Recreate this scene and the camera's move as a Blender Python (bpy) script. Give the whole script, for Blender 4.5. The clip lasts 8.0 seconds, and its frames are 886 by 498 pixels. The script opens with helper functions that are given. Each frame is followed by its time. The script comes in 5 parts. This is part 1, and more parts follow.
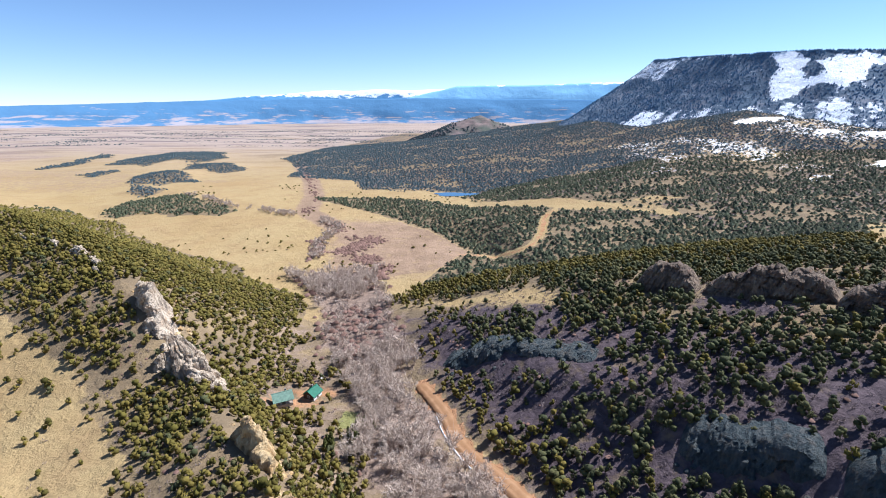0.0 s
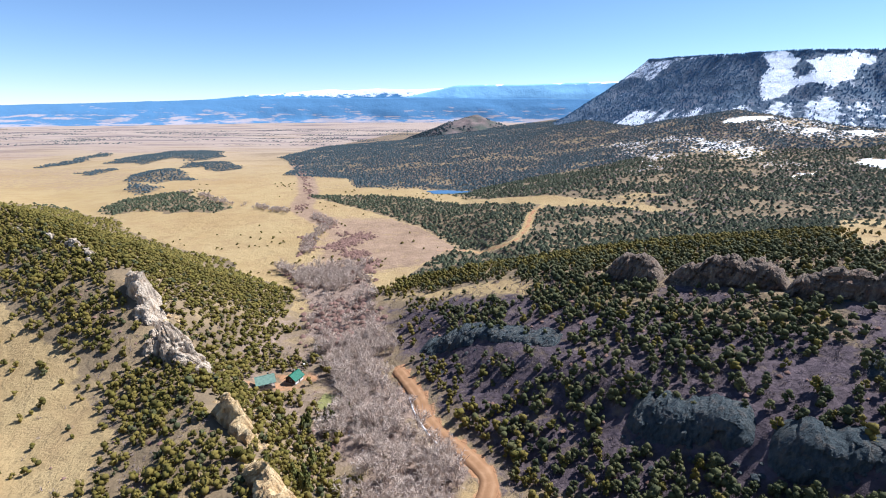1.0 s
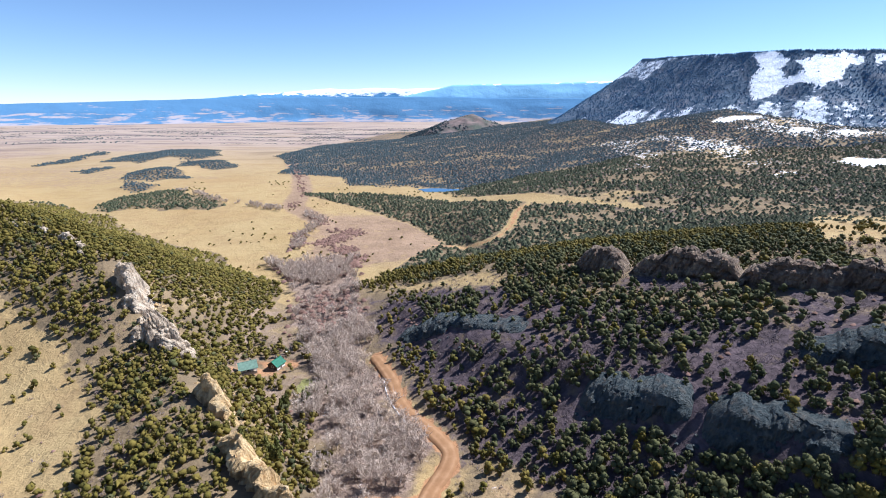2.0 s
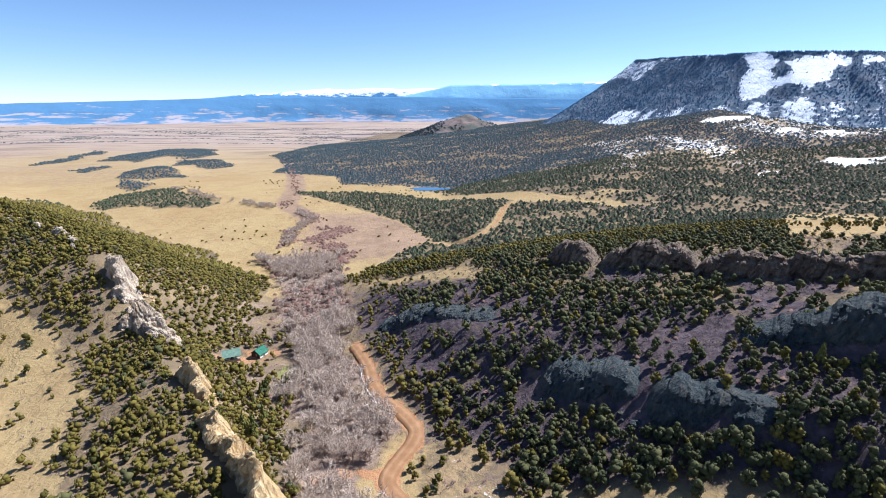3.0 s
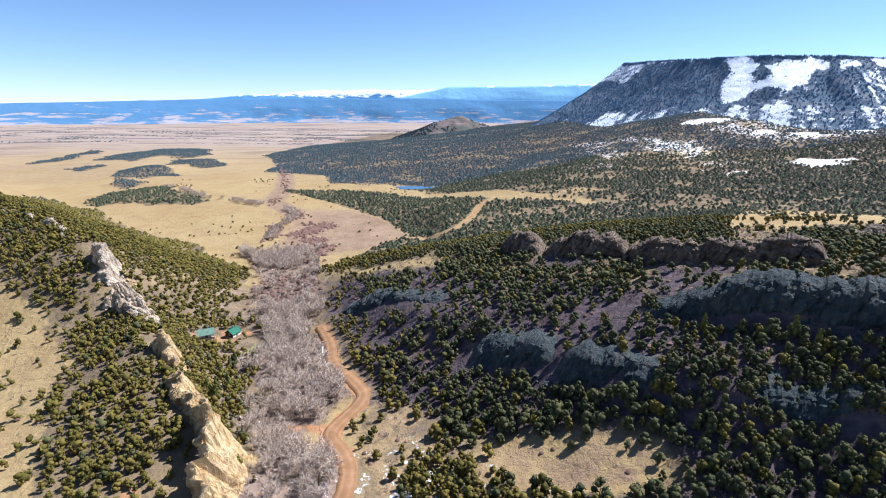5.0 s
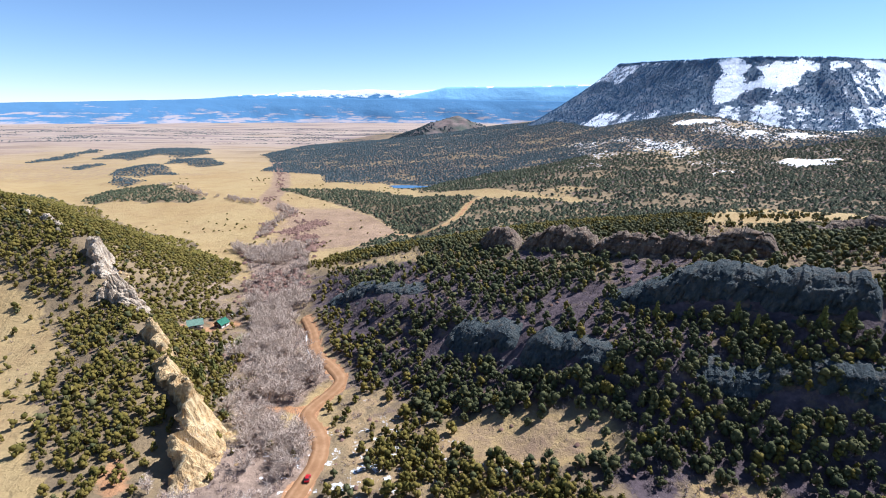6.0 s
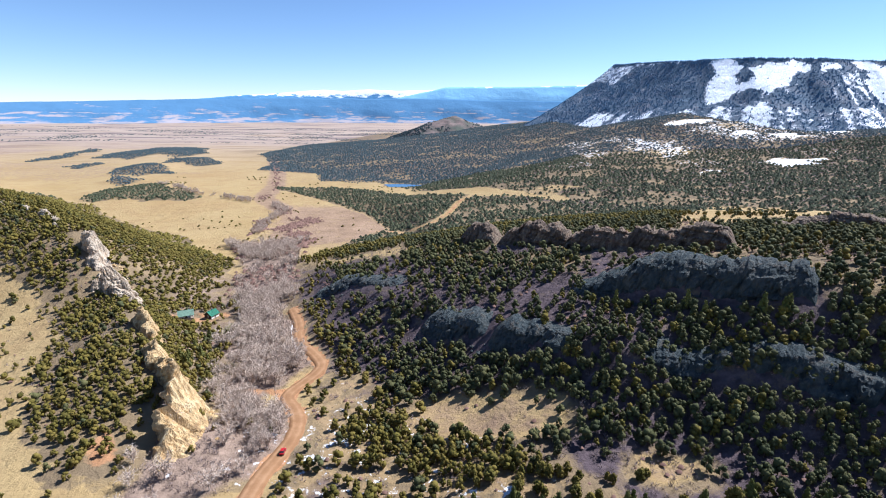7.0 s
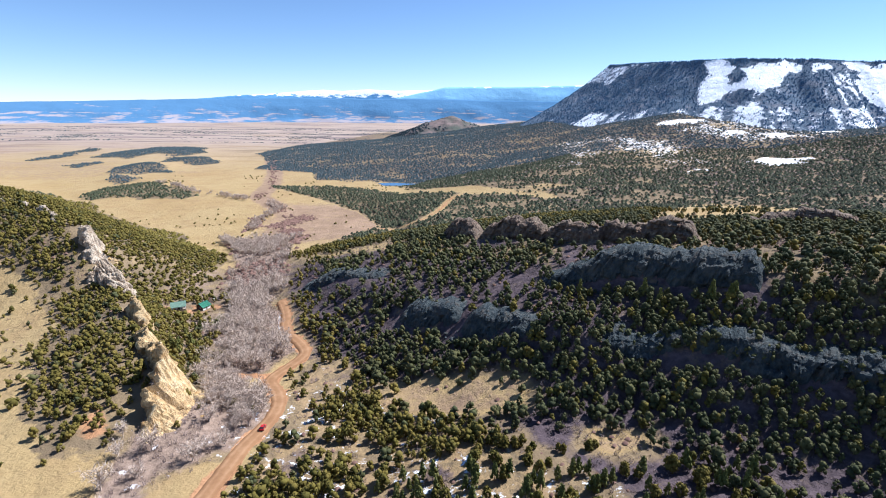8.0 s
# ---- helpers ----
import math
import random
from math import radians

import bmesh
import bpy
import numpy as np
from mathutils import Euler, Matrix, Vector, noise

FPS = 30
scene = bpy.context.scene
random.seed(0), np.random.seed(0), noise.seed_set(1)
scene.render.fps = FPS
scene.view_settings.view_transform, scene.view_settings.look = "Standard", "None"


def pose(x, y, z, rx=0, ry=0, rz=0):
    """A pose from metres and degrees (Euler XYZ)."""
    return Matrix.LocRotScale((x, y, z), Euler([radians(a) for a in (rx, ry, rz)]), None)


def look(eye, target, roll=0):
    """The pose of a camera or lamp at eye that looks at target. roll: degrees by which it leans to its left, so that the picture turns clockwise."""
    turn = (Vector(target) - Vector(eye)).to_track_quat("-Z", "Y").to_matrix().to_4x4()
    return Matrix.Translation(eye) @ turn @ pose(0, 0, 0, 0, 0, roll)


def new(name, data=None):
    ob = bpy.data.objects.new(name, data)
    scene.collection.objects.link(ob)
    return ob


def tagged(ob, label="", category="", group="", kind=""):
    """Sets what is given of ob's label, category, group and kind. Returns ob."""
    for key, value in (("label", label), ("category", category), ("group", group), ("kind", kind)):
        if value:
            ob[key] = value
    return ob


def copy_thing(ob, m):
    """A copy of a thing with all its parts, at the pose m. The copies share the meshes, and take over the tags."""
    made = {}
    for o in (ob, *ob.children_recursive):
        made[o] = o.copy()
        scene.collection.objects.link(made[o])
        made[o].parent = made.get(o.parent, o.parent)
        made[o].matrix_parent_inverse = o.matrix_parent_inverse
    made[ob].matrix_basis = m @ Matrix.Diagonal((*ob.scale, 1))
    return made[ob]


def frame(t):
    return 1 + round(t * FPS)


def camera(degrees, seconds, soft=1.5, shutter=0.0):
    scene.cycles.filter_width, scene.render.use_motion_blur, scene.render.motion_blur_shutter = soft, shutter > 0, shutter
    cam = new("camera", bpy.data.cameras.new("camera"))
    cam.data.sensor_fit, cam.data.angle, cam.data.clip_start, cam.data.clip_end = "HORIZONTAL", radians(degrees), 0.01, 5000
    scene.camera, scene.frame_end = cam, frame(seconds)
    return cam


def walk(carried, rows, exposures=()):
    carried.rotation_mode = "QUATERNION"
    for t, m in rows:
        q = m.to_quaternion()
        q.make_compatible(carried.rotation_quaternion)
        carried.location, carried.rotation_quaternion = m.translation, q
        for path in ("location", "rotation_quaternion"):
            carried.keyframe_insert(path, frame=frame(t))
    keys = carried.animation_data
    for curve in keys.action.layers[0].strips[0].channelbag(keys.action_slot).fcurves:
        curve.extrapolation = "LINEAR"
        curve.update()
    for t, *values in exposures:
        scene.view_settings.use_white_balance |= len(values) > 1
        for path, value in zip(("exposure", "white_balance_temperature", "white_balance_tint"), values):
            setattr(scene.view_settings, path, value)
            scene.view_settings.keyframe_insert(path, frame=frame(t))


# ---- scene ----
cam = camera(83.9, 8.0, soft=1.0)
METRES, EYE, TILT, LEAN, TURN = 140.0, 126.0, -16.2, 0.0, 0.0
ROWS = [
    (0.0, 0.0, 0.0, 0.0, 0.0, 0.0, -0.0),
    (0.5, 0.0424, -0.0431, -0.0136, 0.01, -0.01, -0.01),
    (1.0, 0.0861, -0.0871, -0.027, -0.02, -0.08, -0.01),
    (1.5, 0.1299, -0.1297, -0.0398, -0.07, -0.15, -0.03),
    (3.0, 0.2647, -0.2584, -0.077, -0.21, -0.13, -0.08),
    (3.5, 0.3077, -0.3017, -0.0895, -0.28, -0.1, -0.12),
    (4.0, 0.3496, -0.3464, -0.1026, -0.32, -0.05, -0.16),
    (4.5, 0.3907, -0.39, -0.1155, -0.35, 0.01, -0.21),
    (6.0, 0.5195, -0.522, -0.151, -0.36, 0.05, -0.39),
    (6.5, 0.5616, -0.5651, -0.1636, -0.35, 0.06, -0.42),
    (7.0, 0.604, -0.6092, -0.1771, -0.34, 0.07, -0.48),
    (7.5, 0.645, -0.6531, -0.1903, -0.32, 0.06, -0.51),
    (8.0, 0.686, -0.6983, -0.2032, -0.31, 0.07, -0.52),
]
# ---- the path of the drone ----
walk(cam, [(t, pose(0, 0, EYE, TILT, LEAN, TURN) @ pose(METRES * x, METRES * y, METRES * z, 90 + pitch, roll, yaw)) for t, x, y, z, yaw, pitch, roll in ROWS], exposures=[(0.0, 0.98, 5600, 12), (8.0, 0.98, 5600, 12)])

# ---- world and sun ----
SUN_AZ, SUN_EL = radians(24), radians(49)
world = bpy.data.worlds.new("world")
scene.world = world
world.use_nodes = True
wn = world.node_tree
sky = wn.nodes.new("ShaderNodeTexSky")
sky.sky_type = "NISHITA"
sky.sun_disc = False
sky.sun_elevation = SUN_EL
sky.sun_rotation = radians(90) - SUN_AZ
sky.altitude = 2000
sky.air_density, sky.dust_density, sky.ozone_density = 0.95, 0.0, 3.2
wn.links.new(sky.outputs[0], wn.nodes["Background"].inputs[0])
wn.nodes["Background"].inputs[1].default_value = 0.072
sun_data = bpy.data.lights.new("sun", "SUN")
sun_data.energy, sun_data.angle, sun_data.color = 5.0, radians(0.5), (1.0, 0.95, 0.87)
sun = new("sun", sun_data)
sun.matrix_world = look((0, 0, 300), (-math.cos(SUN_AZ) * math.cos(SUN_EL), -math.sin(SUN_AZ) * math.cos(SUN_EL), 300 - math.sin(SUN_EL)))

# ---- terrain ----
R2 = math.sqrt(0.5)


def step(a, b, v):
    k = np.clip((v - a) / (b - a), 0, 1)
    return k * k * (3 - 2 * k)


def lattice(i, j, seed):
    h = np.sin(i * 127.1 + j * 311.7 + seed * 74.7) * 43758.5453
    return h - np.floor(h)


def vnoise(x, y, size, seed=0):
    """Smooth value noise between 0 and 1."""
    x, y = np.asarray(x, float) / size, np.asarray(y, float) / size
    i, j = np.floor(x), np.floor(y)
    u, v = x - i, y - j
    u, v = u * u * (3 - 2 * u), v * v * (3 - 2 * v)
    return ((lattice(i, j, seed) * (1 - u) + lattice(i + 1, j, seed) * u) * (1 - v)
            + (lattice(i, j + 1, seed) * (1 - u) + lattice(i + 1, j + 1, seed) * u) * v)


def fbm(x, y, size, seed=0, octaves=3):
    total, amp, norm = 0, 1.0, 0
    for o in range(octaves):
        total, norm = total + amp * vnoise(x, y, size / 2 ** o, seed + o * 7), norm + amp
        amp *= 0.5
    return total / norm


def height(x, y):
    """The ground: a valley along y, cut through hogback ridges that run along s at constant n."""
    x, y = np.asarray(x, float), np.asarray(y, float)
    s, n = (x - y) * R2, (x + y) * R2
    base = np.interp(y, [-500, -100, 46, 97, 140, 200, 300, 474, 700, 1200, 5000], [26, 20, 11, 4.5, 0, -5, -9, -16, -13, -13, -15])
    # hogback on the near side of the valley
    crest = np.interp(s, [-900, -600, -520, -450, -395, -330, -240, -150, -68, 0], [-60, -25, 0, 20, 32, 44, 52, 48, 42, 38])
    tall = np.interp(s, [-1100, -800, -600, -450, -330, -270, -241, -212, -180, -150, -100, -68, -45, -20], [10, 40, 62, 64, 57, 50, 42, 24, 20, 22, 15, 12, 5, 0])
    back = np.interp(s, [-900, -684, -330, -270, -215, -68], [170, 165, 122, 95, 45, 22])
    away = np.where(n > crest, (n - crest) / back, (crest - n) / np.interp(s, [-420, -300, -200], [150, 135, 70]))
    fall = np.interp(away, [0, 0.15, 0.75, 1], [1, 0.88, 0.12, 0])
    ridge = tall * np.where(n > crest, 1 - step(0, 1, away) * 0.5 - 0.5 * np.clip(away, 0, 1), fall)
    left = 5 * step(40, -30, n) * step(-20, -120, x)
    # stepped hogbacks on the other side
    grow = np.interp(s, [-330, -260, -190, -128, -84, -40, 50, 150], [6, 12, 27, 44, 52, 60, 70, 78])
    m = n - np.interp(s, [-330, -260, -160, -128, -84], [60, 36, 16, 7, 0])
    steps_a = np.interp(m, [60, 93, 126, 146, 159, 185, 200, 235, 400, 700], [0, 0.09, 0.155, 0.28, 0.49, 0.62, 0.84, 0.86, 0.86, 0.5])
    steps_b = np.interp(m, [60, 93, 118, 143, 160, 200, 235, 400, 700], [0, 0.02, 0.08, 0.26, 0.49, 0.72, 0.86, 0.84, 0.5])
    mixed = step(20, 50, s) * step(132, 108, s)
    steps_c = np.interp(n - 11 * step(88, 125, s), [60, 93, 140, 153, 192, 204, 235, 400, 700], [0, 0.09, 0.14, 0.20, 0.66, 0.80, 0.86, 0.86, 0.5])
    right = grow * (steps_a * mixed + steps_b * (1 - mixed))
    late = step(55, 80, s)
    right = right * (1 - late) + grow * steps_c * late
    # forested terrace and the long apron up to the mesa
    n0 = np.interp(s, [-1100, -643, -313, -190, 0], [480, 391, 341, 235, 140])
    n1 = np.interp(s, [-1100, -643, -520, -300, -165], [540, 600, 600, 330, 275])
    amp = np.interp(s, [-1200, -700, -500, -300, -150], [2, 6, 9, 19, 22])
    k = np.interp(s, [-1500, -1250, -1100, -700, -500, -300, -200, -70, 100], [0.0, 0.045, 0.07, 0.116, 0.108, 0.107, 0.088, 0.066, 0.07])
    apron = amp * step(n0, n0 + 70, n) + k * np.clip(n - n1, 0, 1100)
    apron = apron * (1 - step(1950, 2700, y)) + 17 * step(880, 1180, n) * step(-840, -620, s)
    high = np.maximum(right, apron)
    rough = (fbm(x, y, 60, 3) - 0.5) * 5 * step(3, 20, np.maximum(ridge, high)) + (fbm(x, y, 260, 9) - 0.5) * 10 * step(25, 60, high) * step(350, 600, y)
    return base + left + np.maximum(ridge, 0) + high + rough


# ---- end of terrain ----

# ---- materials ----
def material(name, rough=0.9):
    m = bpy.data.materials.new(name)
    m.use_nodes = True
    nt = m.node_tree
    b = nt.nodes["Principled BSDF"]
    b.inputs["Roughness"].default_value = rough
    b.inputs["Specular IOR Level"].default_value = 0.15
    return m, nt, b


def n_noise(nt, size, detail=6.0, rough=0.6, kind="Object", stretch=None):
    """Noise of about that size in metres."""
    co = nt.nodes.new("ShaderNodeTexCoord")
    mp = nt.nodes.new("ShaderNodeMapping")
    st = stretch or (1, 1, 1)
    mp.inputs["Scale"].default_value = [v / size for v in st]
    tx = nt.nodes.new("ShaderNodeTexNoise")
    tx.inputs["Scale"].default_value = 1.0
    tx.inputs["Detail"].default_value = detail
    tx.inputs["Roughness"].default_value = rough
    nt.links.new(co.outputs[kind], mp.inputs[0])
    nt.links.new(mp.outputs[0], tx.inputs["Vector"])
    return tx.outputs["Fac"]


def n_math(nt, op, a, b=None, clamp=False):
    nd = nt.nodes.new("ShaderNodeMath")
    nd.operation, nd.use_clamp = op, clamp
    for i, v in enumerate((a, b)):
        if v is None:
            continue
        if isinstance(v, (int, float)):
            nd.inputs[i].default_value = v
        else:
            nt.links.new(v, nd.inputs[i])
    return nd.outputs[0]


def n_ramp(nt, fac, stops):
    nd = nt.nodes.new("ShaderNodeValToRGB")
    cr = nd.color_ramp
    while len(cr.elements) < len(stops):
        cr.elements.new(0.5)
    for e, (p, c) in zip(cr.elements, stops):
        e.position, e.color = p, (*c, 1)
    nt.links.new(fac, nd.inputs[0])
    return nd.outputs[0]


def n_mix(nt, fac, a, b):
    nd = nt.nodes.new("ShaderNodeMix")
    nd.data_type = "RGBA"
    for key, v in (("Factor", fac), ("A", a), ("B", b)):
        sock = [q for q in nd.inputs if q.name == key and q.type == ("VALUE" if key == "Factor" else "RGBA")][0]
        if isinstance(v, (int, float)):
            sock.default_value = v
        elif isinstance(v, tuple):
            sock.default_value = (*v, 1)
        else:
            nt.links.new(v, sock)
    return [q for q in nd.outputs if q.type == "RGBA"][0]


def n_bump(nt, b, fac, dist, strength=0.6):
    nd = nt.nodes.new("ShaderNodeBump")
    nd.inputs["Strength"].default_value, nd.inputs["Distance"].default_value = strength, dist
    nt.links.new(fac, nd.inputs["Height"])
    nt.links.new(nd.outputs[0], b.inputs["Normal"])


def n_attr(nt, name, part="Fac"):
    nd = nt.nodes.new("ShaderNodeAttribute")
    nd.attribute_name = name
    return nd.outputs[part]


def edge(nt, cover, grain, soft=6.0):
    """A cover of 0..1 with a ragged edge."""
    v = n_math(nt, "ADD", cover, n_math(nt, "MULTIPLY", n_math(nt, "SUBTRACT", grain, 0.5), 1.3))
    return n_math(nt, "MULTIPLY", n_math(nt, "SUBTRACT", v, 0.42), soft, clamp=True)


def ground_material():
    m, nt, b = material("dry_ground", 0.95)
    fine, mid, wide = n_noise(nt, 3.0, 8), n_noise(nt, 22.0, 6), n_noise(nt, 240.0, 5)
    grain = n_noise(nt, 9.0, 8, 0.7)
    litter = n_ramp(nt, mid, [(0.3, (0.115, 0.080, 0.050)), (0.5, (0.195, 0.136, 0.080)), (0.7, (0.31, 0.218, 0.112))])
    litter = n_mix(nt, n_math(nt, "MULTIPLY", fine, 0.6), litter, (0.17, 0.135, 0.08))
    gold = n_ramp(nt, wide, [(0.3, (0.295, 0.198, 0.082)), (0.5, (0.355, 0.258, 0.124)), (0.68, (0.305, 0.20, 0.088))])
    gold = n_mix(nt, n_math(nt, "MULTIPLY", n_math(nt, "SUBTRACT", mid, 0.46), 3.2, clamp=True), gold, (0.28, 0.185, 0.09))
    gold = n_mix(nt, n_math(nt, "MULTIPLY", n_math(nt, "SUBTRACT", grain, 0.35), 0.9, clamp=True), gold, (0.26, 0.18, 0.08))
    rose = n_ramp(nt, mid, [(0.35, (0.215, 0.142, 0.090)), (0.65, (0.295, 0.20, 0.13))])
    dirt = n_ramp(nt, mid, [(0.3, (0.30, 0.15, 0.07)), (0.7, (0.40, 0.22, 0.115))])
    brush = n_ramp(nt, fine, [(0.3, (0.15, 0.105, 0.08)), (0.7, (0.31, 0.225, 0.17))])
    # purplish scrub floor, darkened and blued for the shade on the right slope
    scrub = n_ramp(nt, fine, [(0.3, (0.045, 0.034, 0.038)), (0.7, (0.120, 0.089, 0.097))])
    snow = (0.80, 0.83, 0.88)
    col = n_mix(nt, edge(nt, n_attr(nt, "grass"), grain), litter, gold)
    col = n_mix(nt, edge(nt, n_attr(nt, "rose"), grain, 3.0), col, rose)
    # far plain: scrub bands, with pinkish distance haze mixed into the tones
    bands = n_noise(nt, 120.0, 8, 0.62, stretch=(0.22, 1.0, 1.0))
    plain = n_ramp(nt, bands, [(0.38, (0.15, 0.118, 0.118)), (0.45, (0.285, 0.22, 0.185)), (0.54, (0.36, 0.29, 0.24)), (0.64, (0.26, 0.19, 0.135))])
    col = n_mix(nt, n_math(nt, "MULTIPLY", n_attr(nt, "plain"), 0.9), col, plain)
    col = n_mix(nt, edge(nt, n_attr(nt, "brush"), grain, 4.0), col, brush)
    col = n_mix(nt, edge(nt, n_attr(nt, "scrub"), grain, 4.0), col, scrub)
    col = n_mix(nt, edge(nt, n_attr(nt, "dirt"), grain), col, dirt)
    col = n_mix(nt, edge(nt, n_attr(nt, "lawn"), grain), col, (0.20, 0.19, 0.07))
    flecks = n_math(nt, "SUBTRACT", n_math(nt, "MULTIPLY", n_noise(nt, 5.5, 9, 0.75), 2.2), 0.6)
    lying = n_math(nt, "MULTIPLY", edge(nt, n_attr(nt, "snow"), flecks, 9.0), n_math(nt, "MULTIPLY", n_math(nt, "SUBTRACT", n_attr(nt, "snow"), 0.04), 12.0, clamp=True))
    col = n_mix(nt, lying, col, snow)
    nt.links.new(col, b.inputs["Base Color"])
    n_bump(nt, b, n_math(nt, "ADD", fine, n_math(nt, "MULTIPLY", grain, 2.0)), 1.2, 0.7)
    return m


def foliage_material(name, dark, light, warm):
    m, nt, b = material(name, 0.85)
    isl = nt.nodes.new("ShaderNodeNewGeometry").outputs["Random Per Island"]
    obr = nt.nodes.new("ShaderNodeObjectInfo").outputs["Random"]
    tint = n_attr(nt, "tint")
    col = n_ramp(nt, n_math(nt, "ADD", n_math(nt, "MULTIPLY", isl, 0.55), n_math(nt, "MULTIPLY", n_noise(nt, 0.5, 4), 0.45)), [(0.2, dark), (0.85, light)])
    col = n_mix(nt, n_math(nt, "MULTIPLY", n_math(nt, "FRACT", n_math(nt, "ADD", tint, obr)), 0.65), col, warm)
    nt.links.new(col, b.inputs["Base Color"])
    n_bump(nt, b, n_noise(nt, 0.22, 4), 0.25, 0.55)
    return m


def wood_material(name, a, c, size=0.5):
    m, nt, b = material(name, 0.9)
    isl = nt.nodes.new("ShaderNodeNewGeometry").outputs["Random Per Island"]
    tint = n_attr(nt, "tint")
    f = n_math(nt, "ADD", n_math(nt, "MULTIPLY", isl, 0.5), n_math(nt, "ADD", n_math(nt, "MULTIPLY", tint, 0.3), n_math(nt, "MULTIPLY", n_noise(nt, size), 0.2)))
    nt.links.new(n_ramp(nt, f, [(0.15, a), (0.85, c)]), b.inputs["Base Color"])
    return m


def rock_material(name, tones, stain, lichen):
    m, nt, b = material(name, 0.92)
    wide, mid, fine = n_noise(nt, 16.0, 6, 0.65), n_noise(nt, 3.5, 8, 0.7), n_noise(nt, 0.9, 8, 0.7)
    strata = n_noise(nt, 5.0, 8, 0.65, stretch=(2.6, 2.6, 0.5))
    col = n_ramp(nt, n_math(nt, "ADD", n_math(nt, "MULTIPLY", wide, 0.35), n_math(nt, "MULTIPLY", strata, 0.65)), [(0.38, tones[0]), (0.5, tones[1]), (0.60, tones[2])])
    col = n_mix(nt, n_math(nt, "MULTIPLY", n_math(nt, "SUBTRACT", mid, 0.52), 5.0, clamp=True), col, stain)
    col = n_mix(nt, n_math(nt, "MULTIPLY", n_math(nt, "SUBTRACT", fine, 0.60), 4.0, clamp=True), col, lichen)
    nt.links.new(col, b.inputs["Base Color"])
    n_bump(nt, b, n_math(nt, "ADD", n_math(nt, "MULTIPLY", strata, 2.0), n_math(nt, "ADD", mid, n_math(nt, "MULTIPLY", fine, 0.4))), 1.3, 0.9)
    return m


def plain_material(name, colour, rough=0.8, size=0.6, vary=0.25, metal=0.0):
    m, nt, b = material(name, rough)
    dark = tuple(c * (1 - vary) for c in colour)
    nt.links.new(n_ramp(nt, n_noise(nt, size), [(0.35, dark), (0.65, colour)]), b.inputs["Base Color"])
    b.inputs["Metallic"].default_value = metal
    return m


def mesa_material():
    m, nt, b = material("mesa_slope", 0.95)
    g1, g2 = n_noise(nt, 40.0, 8, 0.65), n_noise(nt, 12.0, 8, 0.7)
    # bluish ground tones include the haze over the mesa
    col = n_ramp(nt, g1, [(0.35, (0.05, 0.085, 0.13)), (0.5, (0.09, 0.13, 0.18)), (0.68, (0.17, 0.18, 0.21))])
    streak = n_noise(nt, 30.0, 8, 0.7, stretch=(1.8, 1.8, 0.35))
    v = n_math(nt, "ADD", n_attr(nt, "snow"), n_math(nt, "ADD", n_math(nt, "MULTIPLY", n_math(nt, "SUBTRACT", streak, 0.5), 1.15), n_math(nt, "MULTIPLY", n_math(nt, "SUBTRACT", g2, 0.5), 1.1)))
    fac = n_math(nt, "MULTIPLY", n_math(nt, "SUBTRACT", v, 0.45), 5.0, clamp=True)
    nt.links.new(n_mix(nt, fac, col, (0.82, 0.85, 0.90)), b.inputs["Base Color"])
    n_bump(nt, b, n_math(nt, "ADD", g1, g2), 4.0, 0.7)
    return m


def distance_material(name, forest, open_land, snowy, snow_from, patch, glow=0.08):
    """Far ranges: forest, open land in bands low down, snow on the heights; haze is painted in as blue tones and glow.
    """
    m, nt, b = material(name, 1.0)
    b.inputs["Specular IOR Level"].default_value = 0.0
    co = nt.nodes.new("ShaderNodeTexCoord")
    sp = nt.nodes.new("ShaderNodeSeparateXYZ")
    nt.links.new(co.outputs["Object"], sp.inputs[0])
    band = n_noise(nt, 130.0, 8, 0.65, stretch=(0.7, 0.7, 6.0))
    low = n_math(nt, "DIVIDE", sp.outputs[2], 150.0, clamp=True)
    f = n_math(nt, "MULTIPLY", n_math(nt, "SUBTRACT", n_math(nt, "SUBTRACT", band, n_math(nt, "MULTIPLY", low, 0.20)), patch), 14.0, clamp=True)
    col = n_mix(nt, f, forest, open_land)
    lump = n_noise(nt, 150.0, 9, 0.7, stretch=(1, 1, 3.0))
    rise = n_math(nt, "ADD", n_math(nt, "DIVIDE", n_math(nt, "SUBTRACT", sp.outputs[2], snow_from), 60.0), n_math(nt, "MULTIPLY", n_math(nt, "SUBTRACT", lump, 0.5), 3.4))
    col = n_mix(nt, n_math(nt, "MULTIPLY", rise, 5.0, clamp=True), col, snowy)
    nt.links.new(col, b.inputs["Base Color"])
    # the ranges glow faintly to imitate haze in front of them
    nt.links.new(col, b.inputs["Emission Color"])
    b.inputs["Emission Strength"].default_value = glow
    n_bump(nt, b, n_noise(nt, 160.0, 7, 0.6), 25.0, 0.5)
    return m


GROUND = ground_material()
JUNIPER = foliage_material("juniper_foliage", (0.042, 0.040, 0.0085), (0.128, 0.109, 0.021), (0.185, 0.136, 0.032))
# pinyon green made darker and bluer to paint in the slope's shade
PINE_SHADE = foliage_material("shaded_pine_foliage", (0.025, 0.032, 0.016), (0.080, 0.085, 0.034), (0.118, 0.106, 0.040))
# far foliage carries a blue cast of haze in its colour
FAR_TREES = foliage_material("far_hazed_conifer_foliage", (0.027, 0.047, 0.058), (0.056, 0.084, 0.096), (0.072, 0.086, 0.082))
TERRACE_TREES = foliage_material("terrace_conifer_foliage", (0.026, 0.036, 0.023), (0.070, 0.084, 0.044), (0.092, 0.088, 0.047))
